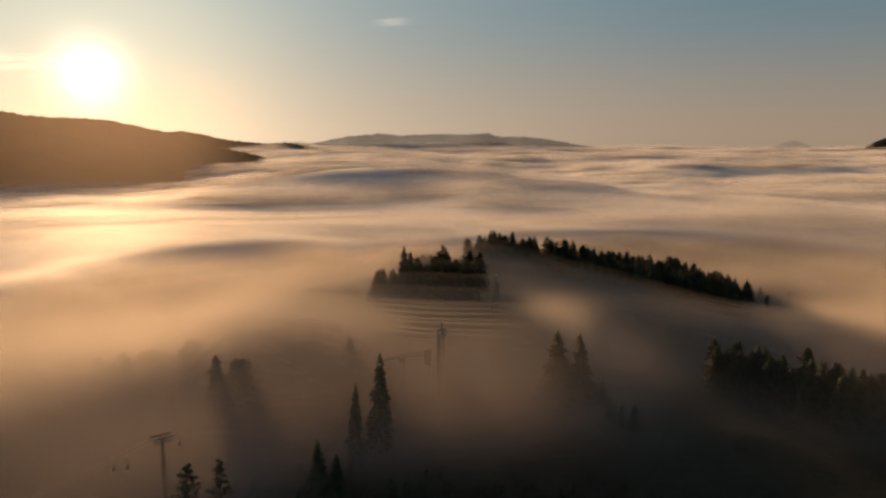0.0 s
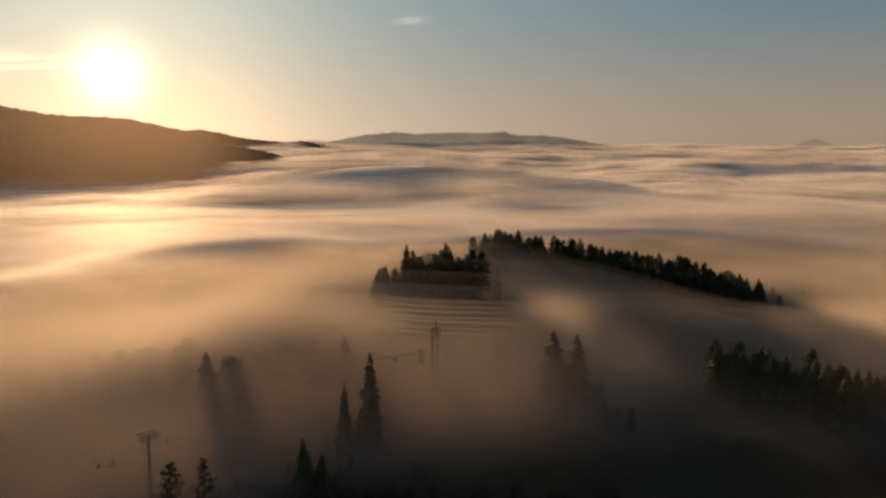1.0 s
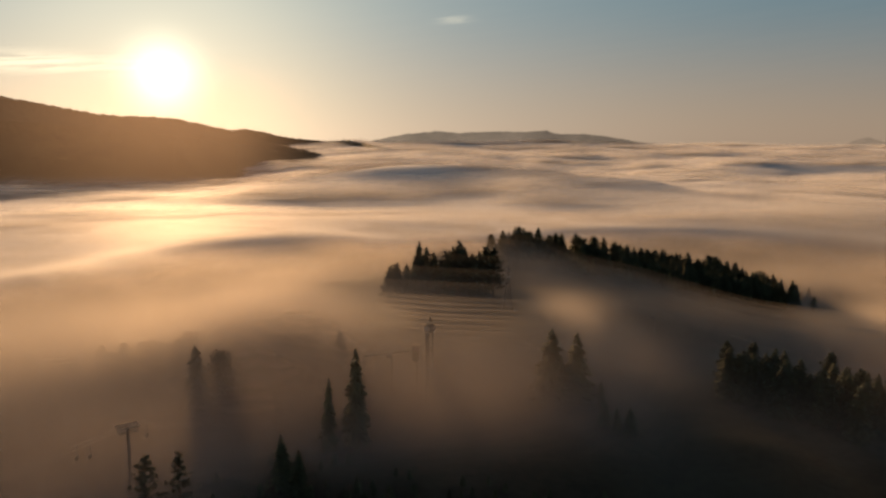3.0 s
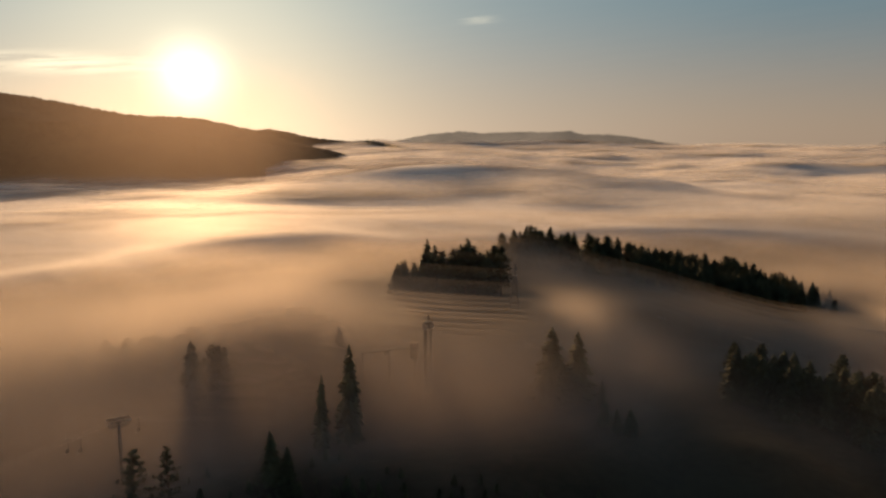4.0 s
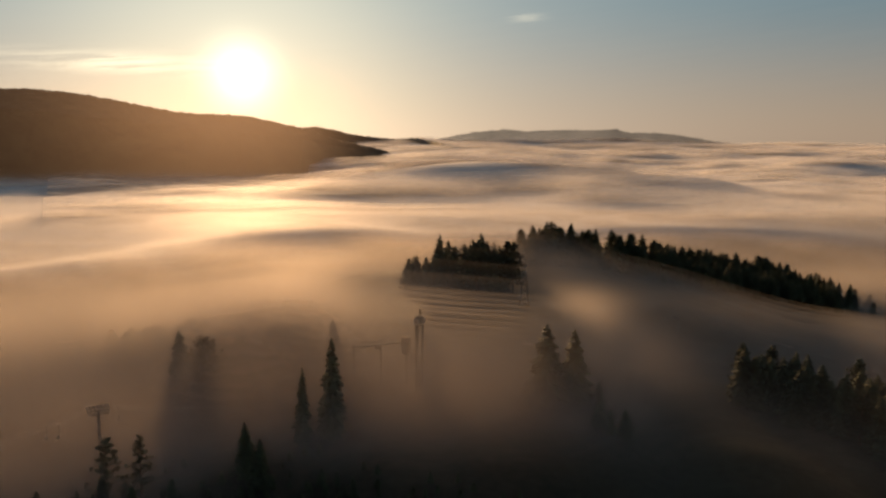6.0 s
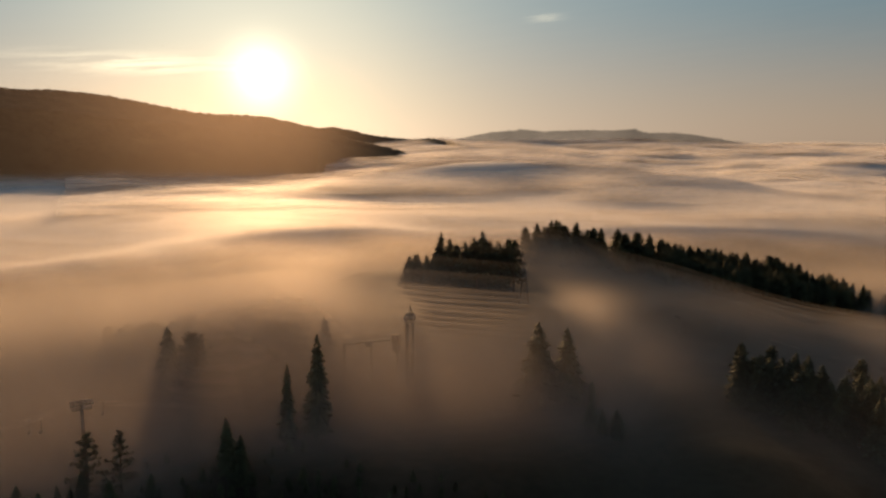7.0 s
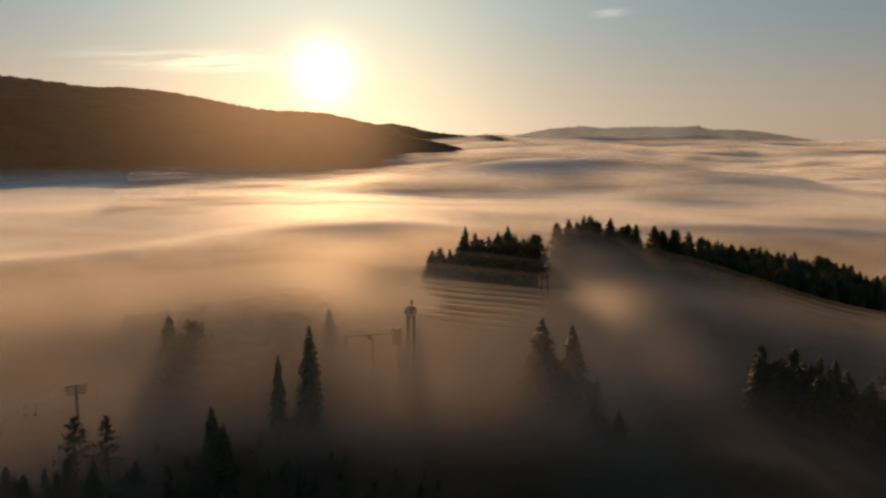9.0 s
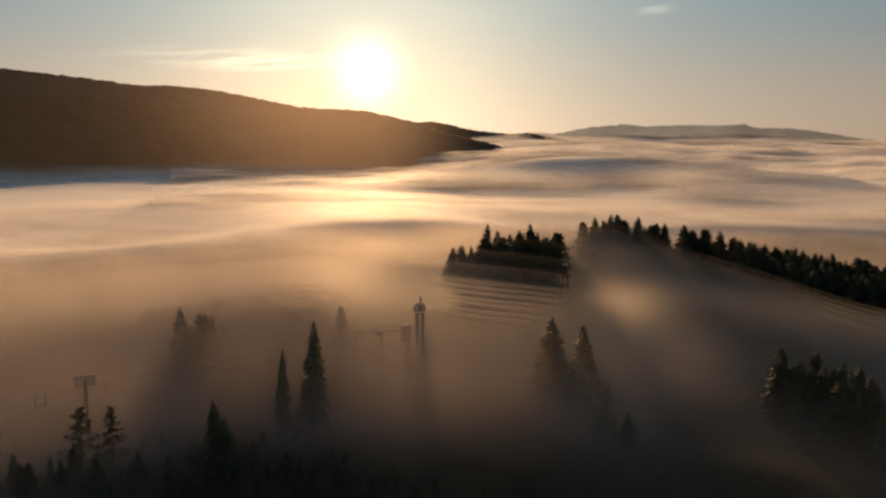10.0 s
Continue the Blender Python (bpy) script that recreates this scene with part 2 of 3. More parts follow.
def pull(x, y, column):
    """How strongly each spot, and the far land, shape the place x, y."""
    d = (x[..., None] - SPOTS[:, 0]) ** 2 + (y[..., None] - SPOTS[:, 1]) ** 2
    if column == 3:     # the fog lies softer than the ground
        k, far = (1 + d / 40.0 ** 2) ** -2.0, 3e-3
    else:
        k, far = np.exp(-d / (2 * 38.0 ** 2)) + 1e-6 / (1 + d / 4e4), 2e-4
    total_ = k.sum(-1, keepdims=True) + far
    return k / total_, far / total_[..., 0]


k_, f_ = pull(SPOTS[:, 0], SPOTS[:, 1], 3)
FOG_SPOTS = np.linalg.solve(k_ + 0.04 * np.eye(len(SPOTS)), SPOTS[:, 3] - f_ * REST[3])


def field(x, y, column):
    k, far = pull(x, y, column)
    return k @ (FOG_SPOTS if column == 3 else SPOTS[:, 2]) + far * REST[column]


def waves(x, y, size, seed):
    """Smooth value noise of about -1 to 1."""
    x, y = np.asarray(x) / size + seed * 17.3, np.asarray(y) / size - seed * 9.1
    ix, iy = np.floor(x), np.floor(y)
    fx, fy = x - ix, y - iy
    fx, fy = fx ** 3 * (fx * (fx * 6 - 15) + 10), fy ** 3 * (fy * (fy * 6 - 15) + 10)

    def corner(a, b):
        v = np.sin(a * 127.1 + b * 311.7 + seed * 74.7) * 43758.5453
        return 2 * (v - np.floor(v)) - 1

    top = corner(ix, iy) * (1 - fx) + corner(ix + 1, iy) * fx
    low = corner(ix, iy + 1) * (1 - fx) + corner(ix + 1, iy + 1) * fx
    return top * (1 - fy) + low * fy


def ground(x, y):
    x, y = np.asarray(x, float), np.asarray(y, float)
    return field(x, y, 2) + 1.2 * waves(x, y, 31, 1) + 0.5 * waves(x, y, 11, 2)


def fog_top(x, y):
    x, y = np.asarray(x, float), np.asarray(y, float)
    r = np.hypot(x, y)
    near = np.clip((r - 750) / 700, 0, 1)
    u, v = x * 0.88 + y * 0.47, -x * 0.47 + y * 0.88
    calm = 1 - 0.45 * np.clip((r - 2200) / 2200, 0, 1)
    swell = 12 * waves(u, v * 1.1, 620, 3) + 10.5 * waves(u + 60 * waves(x, y, 240, 8), v * 0.7, 240, 4) + 5.5 * waves(u + 30 * waves(x, y, 130, 9), v * 0.7, 105, 5) + 1.3 * waves(u + 12 * waves(x, y, 60, 13), v * 0.7, 52, 14)
    swell = swell * calm
    fine = 0.35 * waves(u, v, 62, 6)
    puffs = (3.3 * waves(u + 14 * waves(x, y, 50, 12), v, 58, 10)) * np.clip((620 - r) / 200, 0, 1)
    lift = 62.0 * np.clip((r - 1100) / 3700, 0, 1) ** 2.5
    bearing = np.degrees(np.arctan2(-x, y))
    sway = r + 130 * waves(x, y, 520, 31) + 55 * waves(x, y, 170, 32)
    wide = np.clip((25 - bearing) / 13, 0, 1) * np.clip((bearing + 20) / 10, 0, 1)
    trough = wide * (-19 * np.exp(-((sway - 830) / 170) ** 2) + 17 * np.exp(-((sway - 1320) / 170) ** 2))
    basin = -27 * np.clip((bearing - 11) / 13, 0, 1) * np.clip((95 - bearing) / 20, 0, 1) * np.clip((r - 950) / 650, 0, 1)     # the fog sinks towards the ridge
    return field(x, y, 3) + basin + (swell + trough) * near + fine * (0.5 + 0.5 * near) + puffs + lift


def sheet(name, xs, ys, zs, mat, smooth=True):
    """A mesh over a grid of points."""
    rows, cols = xs.shape
    mesh = bpy.data.meshes.new(name)
    pts = np.stack([xs, ys, zs], -1).reshape(-1, 3)
    a = (np.arange(rows - 1)[:, None] * cols + np.arange(cols - 1)[None, :]).ravel()
    quads = np.stack([a, a + 1, a + cols + 1, a + cols], -1)
    mesh.from_pydata(pts.tolist(), [], quads.tolist())
    mesh.materials.append(mat)
    if smooth:
        mesh.shade_smooth()
    return new(name, mesh)


# ground: one sheet, fine on the hill and wide beyond
def spread(inner, outer, fine, wide):
    a = np.linspace(-inner, inner, fine)
    b = inner + (outer - inner) * np.linspace(0, 1, wide)[1:] ** 2
    return np.concatenate([-b[::-1], a, b])


gx, gy = np.meshgrid(spread(320, 4600, 150, 14) , spread(330, 4600, 150, 14) + 300)
tagged(sheet("ground", gx, gy, ground(gx, gy), GRASS), "dark dry grass hillside fading into valley fog", "ground", kind="structure")

# the sea of fog: rings that widen towards the horizon
ring = 40 * (4850 / 40) ** np.linspace(0, 1, 250)
turn = np.concatenate([np.radians(np.linspace(36, 128, 480)), np.radians(np.linspace(128, 396, 170))[1:]])
rr, tt = np.meshgrid(ring, turn, indexing="ij")
fx, fy = rr * np.cos(tt) + 20, rr * np.sin(tt) + 20
# over the hill the solid bank sinks below the ground, and the thin layers take its place
def hill_distance(x, y):
    """Metres from the line along which the hill runs."""
    best = np.full(np.shape(x), 1e9)
    for ax, ay, bx, by in ((-110, 165, -30, 200), (-30, 200, 0, 300), (0, 300, 20, 376), (20, 376, 100, 440), (100, 440, 190, 495), (-60, 135, 60, 140), (60, 140, 120, 210)):
        f = np.clip(((x - ax) * (bx - ax) + (y - ay) * (by - ay)) / ((bx - ax) ** 2 + (by - ay) ** 2), 0, 1)
        best = np.minimum(best, np.hypot(x - ax - f * (bx - ax), y - ay - f * (by - ay)))
    return best


hollow = np.clip((260 - hill_distance(fx, fy)) / 150, 0, 1)
hollow = hollow * hollow * (3 - 2 * hollow)
LAYERS, GAP, RISE = 23, 1.75, 5.0
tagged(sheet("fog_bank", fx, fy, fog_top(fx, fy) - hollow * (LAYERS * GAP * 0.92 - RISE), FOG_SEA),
       "sea of valley fog lit warm by the low sun", "fog", kind="stuff")

# streaks of mist over the sea of fog
far_ = slice(int(np.searchsorted(ring, 420.0)), None, 2)
for i, (lift_, dense_) in enumerate(((4.0, 0.7), (8.5, 0.55), (14.0, 0.4))):
    mx, my = fx[far_, 0:480:3], fy[far_, 0:480:3]
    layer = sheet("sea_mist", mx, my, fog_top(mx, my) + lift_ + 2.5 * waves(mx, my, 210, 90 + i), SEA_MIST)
    layer["density"] = dense_
    tagged(layer, "thin streaks of mist on the sea of fog", "fog", "fog layers", "stuff")

# thin fog over the hill, layer over layer
def finer(low, high, a, b, fine, wide):
    """Steps from low to high, close together between a and b."""
    return np.concatenate([np.linspace(low, a, wide)[:-1], np.linspace(a, b, fine), np.linspace(b, high, wide)[1:]])


sx, sy = np.meshgrid(finer(-640, 660, -150, 240, 66, 18), finer(-120, 960, 90, 520, 72, 14))
top = fog_top(sx, sy)
for i in range(-4, LAYERS):
    z = (top + RISE - i * GAP if i >= 0 else top + 1.0 - i * 4.2) + 0.35 * waves(sx, sy, 75, 20 + i) + 1.2 * waves(sx, sy, 41, 51)
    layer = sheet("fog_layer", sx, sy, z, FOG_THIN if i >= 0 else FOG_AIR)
    layer["density"] = min(1.0, 0.12 + 0.095 * i) if i >= 0 else 0.4 + 0.07 * i
    tagged(layer, "thin drifting layer of fog over the hill", "fog", "fog layers", "stuff")


# haze standing before the ridge: upright veils, thick at the foot, with a glow painted below the sun
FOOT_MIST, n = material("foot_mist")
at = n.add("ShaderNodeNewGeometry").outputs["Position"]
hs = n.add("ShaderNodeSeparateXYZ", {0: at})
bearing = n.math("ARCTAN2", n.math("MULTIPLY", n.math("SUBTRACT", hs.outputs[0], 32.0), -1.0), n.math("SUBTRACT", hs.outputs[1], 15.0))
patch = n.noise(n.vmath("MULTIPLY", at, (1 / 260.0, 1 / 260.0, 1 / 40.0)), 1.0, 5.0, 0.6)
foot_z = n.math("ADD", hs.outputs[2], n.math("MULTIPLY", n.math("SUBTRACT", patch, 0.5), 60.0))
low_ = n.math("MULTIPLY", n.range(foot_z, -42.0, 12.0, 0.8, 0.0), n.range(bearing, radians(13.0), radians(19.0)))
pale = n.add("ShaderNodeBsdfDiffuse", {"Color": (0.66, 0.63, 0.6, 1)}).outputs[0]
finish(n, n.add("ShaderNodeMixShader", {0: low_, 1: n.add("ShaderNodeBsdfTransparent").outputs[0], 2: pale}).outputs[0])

GLOW_HAZE, n = material("sunlit_haze")
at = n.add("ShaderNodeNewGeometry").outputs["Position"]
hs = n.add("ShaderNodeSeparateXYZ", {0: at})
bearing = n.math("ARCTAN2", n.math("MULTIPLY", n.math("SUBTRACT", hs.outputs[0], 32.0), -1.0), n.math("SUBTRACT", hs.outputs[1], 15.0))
# the sun's glow over the ridge, painted as opacity around its bearing
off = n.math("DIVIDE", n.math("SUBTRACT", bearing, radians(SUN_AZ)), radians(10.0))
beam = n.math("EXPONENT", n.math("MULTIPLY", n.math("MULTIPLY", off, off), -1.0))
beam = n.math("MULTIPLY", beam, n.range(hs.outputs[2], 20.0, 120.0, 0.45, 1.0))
thick = n.math("MULTIPLY", n.math("ADD", 0.007, n.math("MULTIPLY", beam, SUN_GLOW)), n.range(hs.outputs[2], 10.0, 40.0))
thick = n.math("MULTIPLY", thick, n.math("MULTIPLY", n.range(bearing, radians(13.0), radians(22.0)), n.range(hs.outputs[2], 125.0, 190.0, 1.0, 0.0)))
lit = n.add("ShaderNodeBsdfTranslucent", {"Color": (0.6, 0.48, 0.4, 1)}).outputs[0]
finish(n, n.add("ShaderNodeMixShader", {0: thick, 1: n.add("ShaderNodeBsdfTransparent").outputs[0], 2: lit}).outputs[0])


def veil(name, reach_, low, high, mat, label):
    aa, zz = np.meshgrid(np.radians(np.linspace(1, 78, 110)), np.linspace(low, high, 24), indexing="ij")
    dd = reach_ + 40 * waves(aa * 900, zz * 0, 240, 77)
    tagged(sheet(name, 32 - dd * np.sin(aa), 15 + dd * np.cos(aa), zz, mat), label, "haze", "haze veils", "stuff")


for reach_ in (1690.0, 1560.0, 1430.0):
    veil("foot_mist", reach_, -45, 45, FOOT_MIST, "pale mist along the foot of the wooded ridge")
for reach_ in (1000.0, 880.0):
    veil("haze_veil", reach_, 0, 190, GLOW_HAZE, "faint haze veil with the sun's glow painted in, before the ridge")

# ---- distant ridges ----
def ridge(name, eye_z, dist, crest, depth, foot, mat, rough, label, category, seed, step=0.07):
    """A long hill: its crest goes by bearings (degrees left of +y) and elevations seen from the middle of the path."""
    az = np.arange(crest[0][0], crest[-1][0], step)
    el = np.interp(az, [c[0] for c in crest], [c[1] for c in crest])
    dd = np.interp(az, [c[0] for c in crest], [c[2] if len(c) > 2 else dist for c in crest])
    t = np.linspace(0, 1, 26)
    aa, ss = np.meshgrid(az, t, indexing="ij")
    h = eye_z + dd * np.tan(np.radians(el + (0.1 if az[0] > 0 else 0)))
    d = dd[:, None] - np.minimum(depth, (h - foot) / 0.27)[:, None] * (1 - ss)
    zz = foot + (h[:, None] - foot) * ss ** 0.8
    x, y = 32 - d * np.sin(np.radians(aa)), 15 + d * np.cos(np.radians(aa))
    zz = zz + rough * (waves(x, y, 90, seed) * ss * (1 - ss) * 8 + waves(x, y, 37, seed + 1) * 1.4 + waves(x, y, 13, seed + 2) * 3.6 * ss ** 5)
    # the far side, so that it is a whole hill
    x = np.concatenate([x, x[:, -1:] * 1.0 - 60 * np.sin(np.radians(az))[:, None]], 1)
    y = np.concatenate([y, y[:, -1:] * 1.0 + 60 * np.cos(np.radians(az))[:, None]], 1)
    zz = np.concatenate([zz, np.full((len(az), 1), foot)], 1)
    return tagged(sheet(name, x, y, zz, mat, False), label, category, kind="structure")


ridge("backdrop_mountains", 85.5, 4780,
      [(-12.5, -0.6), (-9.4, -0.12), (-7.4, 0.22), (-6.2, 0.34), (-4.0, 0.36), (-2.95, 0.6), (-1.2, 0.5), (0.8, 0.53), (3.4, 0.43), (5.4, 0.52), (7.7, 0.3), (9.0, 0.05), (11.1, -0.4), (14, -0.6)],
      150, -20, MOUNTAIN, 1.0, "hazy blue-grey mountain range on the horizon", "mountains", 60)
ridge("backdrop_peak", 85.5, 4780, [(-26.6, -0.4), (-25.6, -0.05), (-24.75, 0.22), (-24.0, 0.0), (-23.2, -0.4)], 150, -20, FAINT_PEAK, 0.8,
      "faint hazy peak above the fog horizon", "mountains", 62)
ridge("backdrop_dark_hill", 85.5, 4600, [(-44, 1.2), (-36, 1.1), (-30.6, 0.55), (-29.6, 0.12), (-28.7, -0.6)], 150, -20, FOREST, 0.3,
      "dark forested hill rising from the fog", "hill", 64)
ridge("backdrop_back_ridge", 85.5, 4600,
      [(5.6, -1.9, 3500), (6.6, -1.3, 3550), (7.7, -1.08, 3700), (10.0, -0.72, 4000), (11.1, -0.48, 4300), (12.2, -0.28, 4450), (13.7, -0.4), (15.2, -0.26), (16.9, -0.06), (18.4, 0.3), (19.6, 0.5), (20.6, 0.4), (27, 0.9), (34, 1.2)],
      500, -60, FOREST, 0.9, "forested ridge tapering into the fog", "hill", 66)
ridge("backdrop_forest_ridge", 85.5, 4300,
      [(13.2, -1.9, 3250), (14.1, -1.42, 3280), (14.6, -1.2, 3300), (16.3, -0.8, 3400), (18.4, -0.36, 3650), (20.6, 0.36, 4000), (22.9, 0.88, 4250), (24.5, 1.18), (26, 1.3), (28.1, 1.35), (29.7, 1.45), (32, 1.87), (35.4, 2.5), (38.7, 2.76),
       (41, 2.72), (42.8, 2.95), (46.3, 3.28), (49.5, 3.55), (56, 4.1), (64, 4.4), (80, 3.0)],
      1500, -60, FOREST, 1.0, "long dark forested mountain ridge below the sun", "hill", 68)
ridge("backdrop_front_spur", 85.5, 2100,
      [(13.2, -1.9, 3200), (14.6, -1.5, 3100), (16.3, -1.2, 2850), (18.4, -0.9, 2550), (20.6, -0.5, 2300), (25, 0.0, 2150), (29, 0.35), (34, 0.85), (38, 1.25), (42, 1.55), (46, 1.7), (52, 1.6), (60, 0.6), (68, -1.5), (72, -2.6)],
      330, -60, FOREST, 0.6, "dark wooded spur below the main ridge", "hill", 71)

# ---- trees ----
def part(name, bm, mat, parent, label=""):
    """One mesh under a thing or a part of it."""
    mesh = bpy.data.meshes.new(name)
    bm.to_mesh(mesh)
    bm.free()
    mesh.materials.append(mat)
    ob = new(name, mesh)
    ob.parent = parent
    return tagged(ob, label) if label else ob


def cone(bm, a, b, ra, rb, sides=7):
    """A tapered round bar from a to b."""
    a, b = Vector(a), Vector(b)
    up = (b - a).normalized()
    side = up.orthogonal().normalized()
    other = up.cross(side)
    rings = []
    for p, r in ((a, ra), (b, rb)):
        rings.append([bm.verts.new(p + (side * math.cos(k * math.tau / sides) + other * math.sin(k * math.tau / sides)) * r) for k in range(sides)])
    for k in range(sides):
        bm.faces.new((rings[0][k], rings[0][(k + 1) % sides], rings[1][(k + 1) % sides], rings[1][k]))
    bm.faces.new(rings[0][::-1])
    bm.faces.new(rings[1])
    return bm


def spruce(rng, height, wide, label, tiers=15):
    """A spruce: a tapered trunk, and whorls of drooping boughs with ragged twigs."""
    tree = tagged(new("spruce_tree"), label, "tree", "trees on the hill")
    part("trunk", cone(bmesh.new(), (0, 0, -1.5), (0, 0, height * 0.97), height * 0.018 + 0.05, 0.03), BARK, tree)
    bm = bmesh.new()
    for i in range(tiers):
        f = i / (tiers - 1)
        z = height * (0.08 + 0.89 * f ** 0.92)
        reach = wide * (1 - f) ** 0.7 * rng.uniform(0.75, 1.15) + 0.3
        count = int(12 - 5 * f)
        turn0 = rng.uniform(0, 6.3)
        for k in range(count):
            if rng.random() < 0.08:
                continue
            a = turn0 + k * math.tau / count + rng.uniform(-0.25, 0.25)
            length = reach * rng.uniform(0.7, 1.15)
            out_ = Vector((math.cos(a), math.sin(a), 0))
            side = Vector((-math.sin(a), math.cos(a), 0))
            drop = length * rng.uniform(0.1, 0.5)
            z0 = z + rng.uniform(-0.35, 0.35)
            thick = 0.24 * length + 0.12
            root = Vector((0, 0, z0 + 0.1 * length))
            mid = out_ * length * 0.55 + Vector((0, 0, z0 - drop * 0.35))
            tip = out_ * length + Vector((0, 0, z0 - drop))
            v = [bm.verts.new(p) for p in (root, mid + side * thick, tip, mid - side * thick, mid + Vector((0, 0, thick * 0.5)), mid - Vector((0, 0, thick * 0.9)))]
            for tri in ((0, 1, 4), (0, 4, 3), (1, 2, 4), (4, 2, 3), (0, 5, 1), (0, 3, 5), (1, 5, 2), (5, 3, 2)):
                bm.faces.new([v[q] for q in tri])
    cone(bm, (0, 0, height * 0.94), (0, 0, height * 1.0), 0.22, 0.05, 5)
    part("crown", bm, NEEDLES, tree)
    return tree


def ragged(rng, height, wide, label):
    """An open-grown pine: few long boughs that sweep up at their tips, with gaps between them."""
    tree = tagged(new("pine_tree"), label, "tree", "trees on the hill")
    wood, crown = cone(bmesh.new(), (0, 0, -1.5), (0, 0, height * 0.98), height * 0.02 + 0.05, 0.03), bmesh.new()
    for i in range(34):
        f = (i + rng.random()) / 34
        z, a = height * (0.12 + 0.84 * f), i * 2.4 + rng.uniform(-0.4, 0.4)
        length = wide * (1 - f) ** 0.75 * rng.uniform(0.55, 1.15) + 0.35
        tip = Vector((math.cos(a) * length, math.sin(a) * length, z + length * rng.uniform(-0.05, 0.25)))
        root = Vector((0, 0, z))
        cone(wood, root, tip, 0.07, 0.02, 4)
        for q in range(15):
            g = rng.uniform(0.25, 1.04)
            p = root.lerp(tip, g) + Vector((rng.gauss(0, 0.3), rng.gauss(0, 0.3), rng.gauss(0.08, 0.16)))
            s = rng.uniform(0.2, 0.42)
            axes = [Vector((rng.gauss(0, 1), rng.gauss(0, 1), rng.gauss(0, 0.6))).normalized() * s for _ in range(3)]
            v = [crown.verts.new(p + d) for d in (axes[0], axes[1], -axes[0], -axes[1], axes[2] * 0.7, -axes[2] * 0.7)]
            for tri in ((0, 1, 4), (1, 2, 4), (2, 3, 4), (3, 0, 4), (1, 0, 5), (2, 1, 5), (3, 2, 5), (0, 3, 5)):
                crown.faces.new([v[w_] for w_ in tri])
    part("trunk", wood, BARK, tree)
    part("crown", crown, NEEDLES, tree)
    return tree


def broad(rng, height, wide, name, mat, label, bare=0.3, pointed=False):
    """A pine or a broadleaf: trunk, limbs and a ragged crown of many small clumps of leaves."""
    tree = tagged(new(name), label, "tree", "trees on the hill")
    crown, limbs = bmesh.new(), cone(bmesh.new(), (0, 0, -1.5), (0.1, 0, height * 0.9), height * 0.02 + 0.06, 0.05)
    count = 40
    for k in range(count):
        f = (k + rng.random()) / count
        a = k * 2.4 + rng.uniform(-0.5, 0.5)
        z = height * (bare + (0.97 - bare) * f)
        girth = (1 - f) ** 0.55 if pointed else math.sin(math.pi * (0.18 + 0.78 * f)) ** 0.7
        reach = max(0.25, wide * girth * rng.uniform(0.6, 1.05))
        end = Vector((math.cos(a) * reach, math.sin(a) * reach, z + reach * 0.12))
        cone(limbs, (0, 0, z - reach * 0.3), end, 0.07, 0.02, 4)
        for q in range(18):
            g = rng.uniform(0.35, 1.08)
            spread_ = 0.22 + 0.2 * reach
            p = Vector((end.x * g + rng.gauss(0, spread_), end.y * g + rng.gauss(0, spread_), end.z + rng.gauss(0, 0.3)))
            p.z = min(p.z, height)
            s = rng.uniform(0.22, 0.46)
            axes = [Vector((rng.gauss(0, 1), rng.gauss(0, 1), rng.gauss(0, 0.8))).normalized() * s for _ in range(3)]
            v = [crown.verts.new(p + d) for d in (axes[0], axes[1], -axes[0], -axes[1], axes[2] * 0.7, -axes[2] * 0.7)]
            for tri in ((0, 1, 4), (1, 2, 4), (2, 3, 4), (3, 0, 4), (1, 0, 5), (2, 1, 5), (3, 2, 5), (0, 3, 5)):
                crown.faces.new([v[w_] for w_ in tri])
    part("trunk", limbs, BARK, tree)
    part("crown", crown, mat, tree)
    return tree


rng = random.Random(7)
SPRUCES = [spruce(rng, 14.0, wd, "dark green spruce half sunk in fog", tr) for wd, tr in ((2.9, 27), (3.4, 26), (2.6, 28), (3.8, 25), (3.1, 29))]
PINES = [broad(rng, 13.0, wd, "pine_tree", NEEDLES, "dark pine with a ragged rounded crown", 0.16, True) for wd in (2.6, 3.1, 2.3)]
LEAFY = [broad(rng, 12.0, wd, "broadleaf_tree", LEAVES, "rounded broadleaf tree veiled in warm fog", 0.2) for wd in (3.0, 3.6)]
RAGGED = [ragged(rng, 13.0, wd, "dark open-grown pine with long ragged boughs") for wd in (4.4, 3.7)]
PLACED = []


def plant(kind, x, y, top=None, height=None, slim=1.0, label=""):
    """A copy of one of the trees, its foot on the ground; top: the height its tip reaches."""
    base = float(ground(x, y))
    height = height or (top - base)
    first = rng.choice(kind)
    own = {"s": 14.0, "p": 13.0, "b": 12.0}[first.name[0]]
    f = height / own
    m = pose(x, y, base, rng.uniform(-1.5, 1.5), rng.uniform(-1.5, 1.5), rng.uniform(0, 360)) @ Matrix.Diagonal((f * slim, f * slim, f, 1))
    t = copy_thing(first, m)
    t.matrix_basis = m
    tagged(t, label.format({"s": "spruce", "p": "pine", "b": "broadleaf tree"}[first.name[0]]))
    PLACED.append((x, y))
    return t


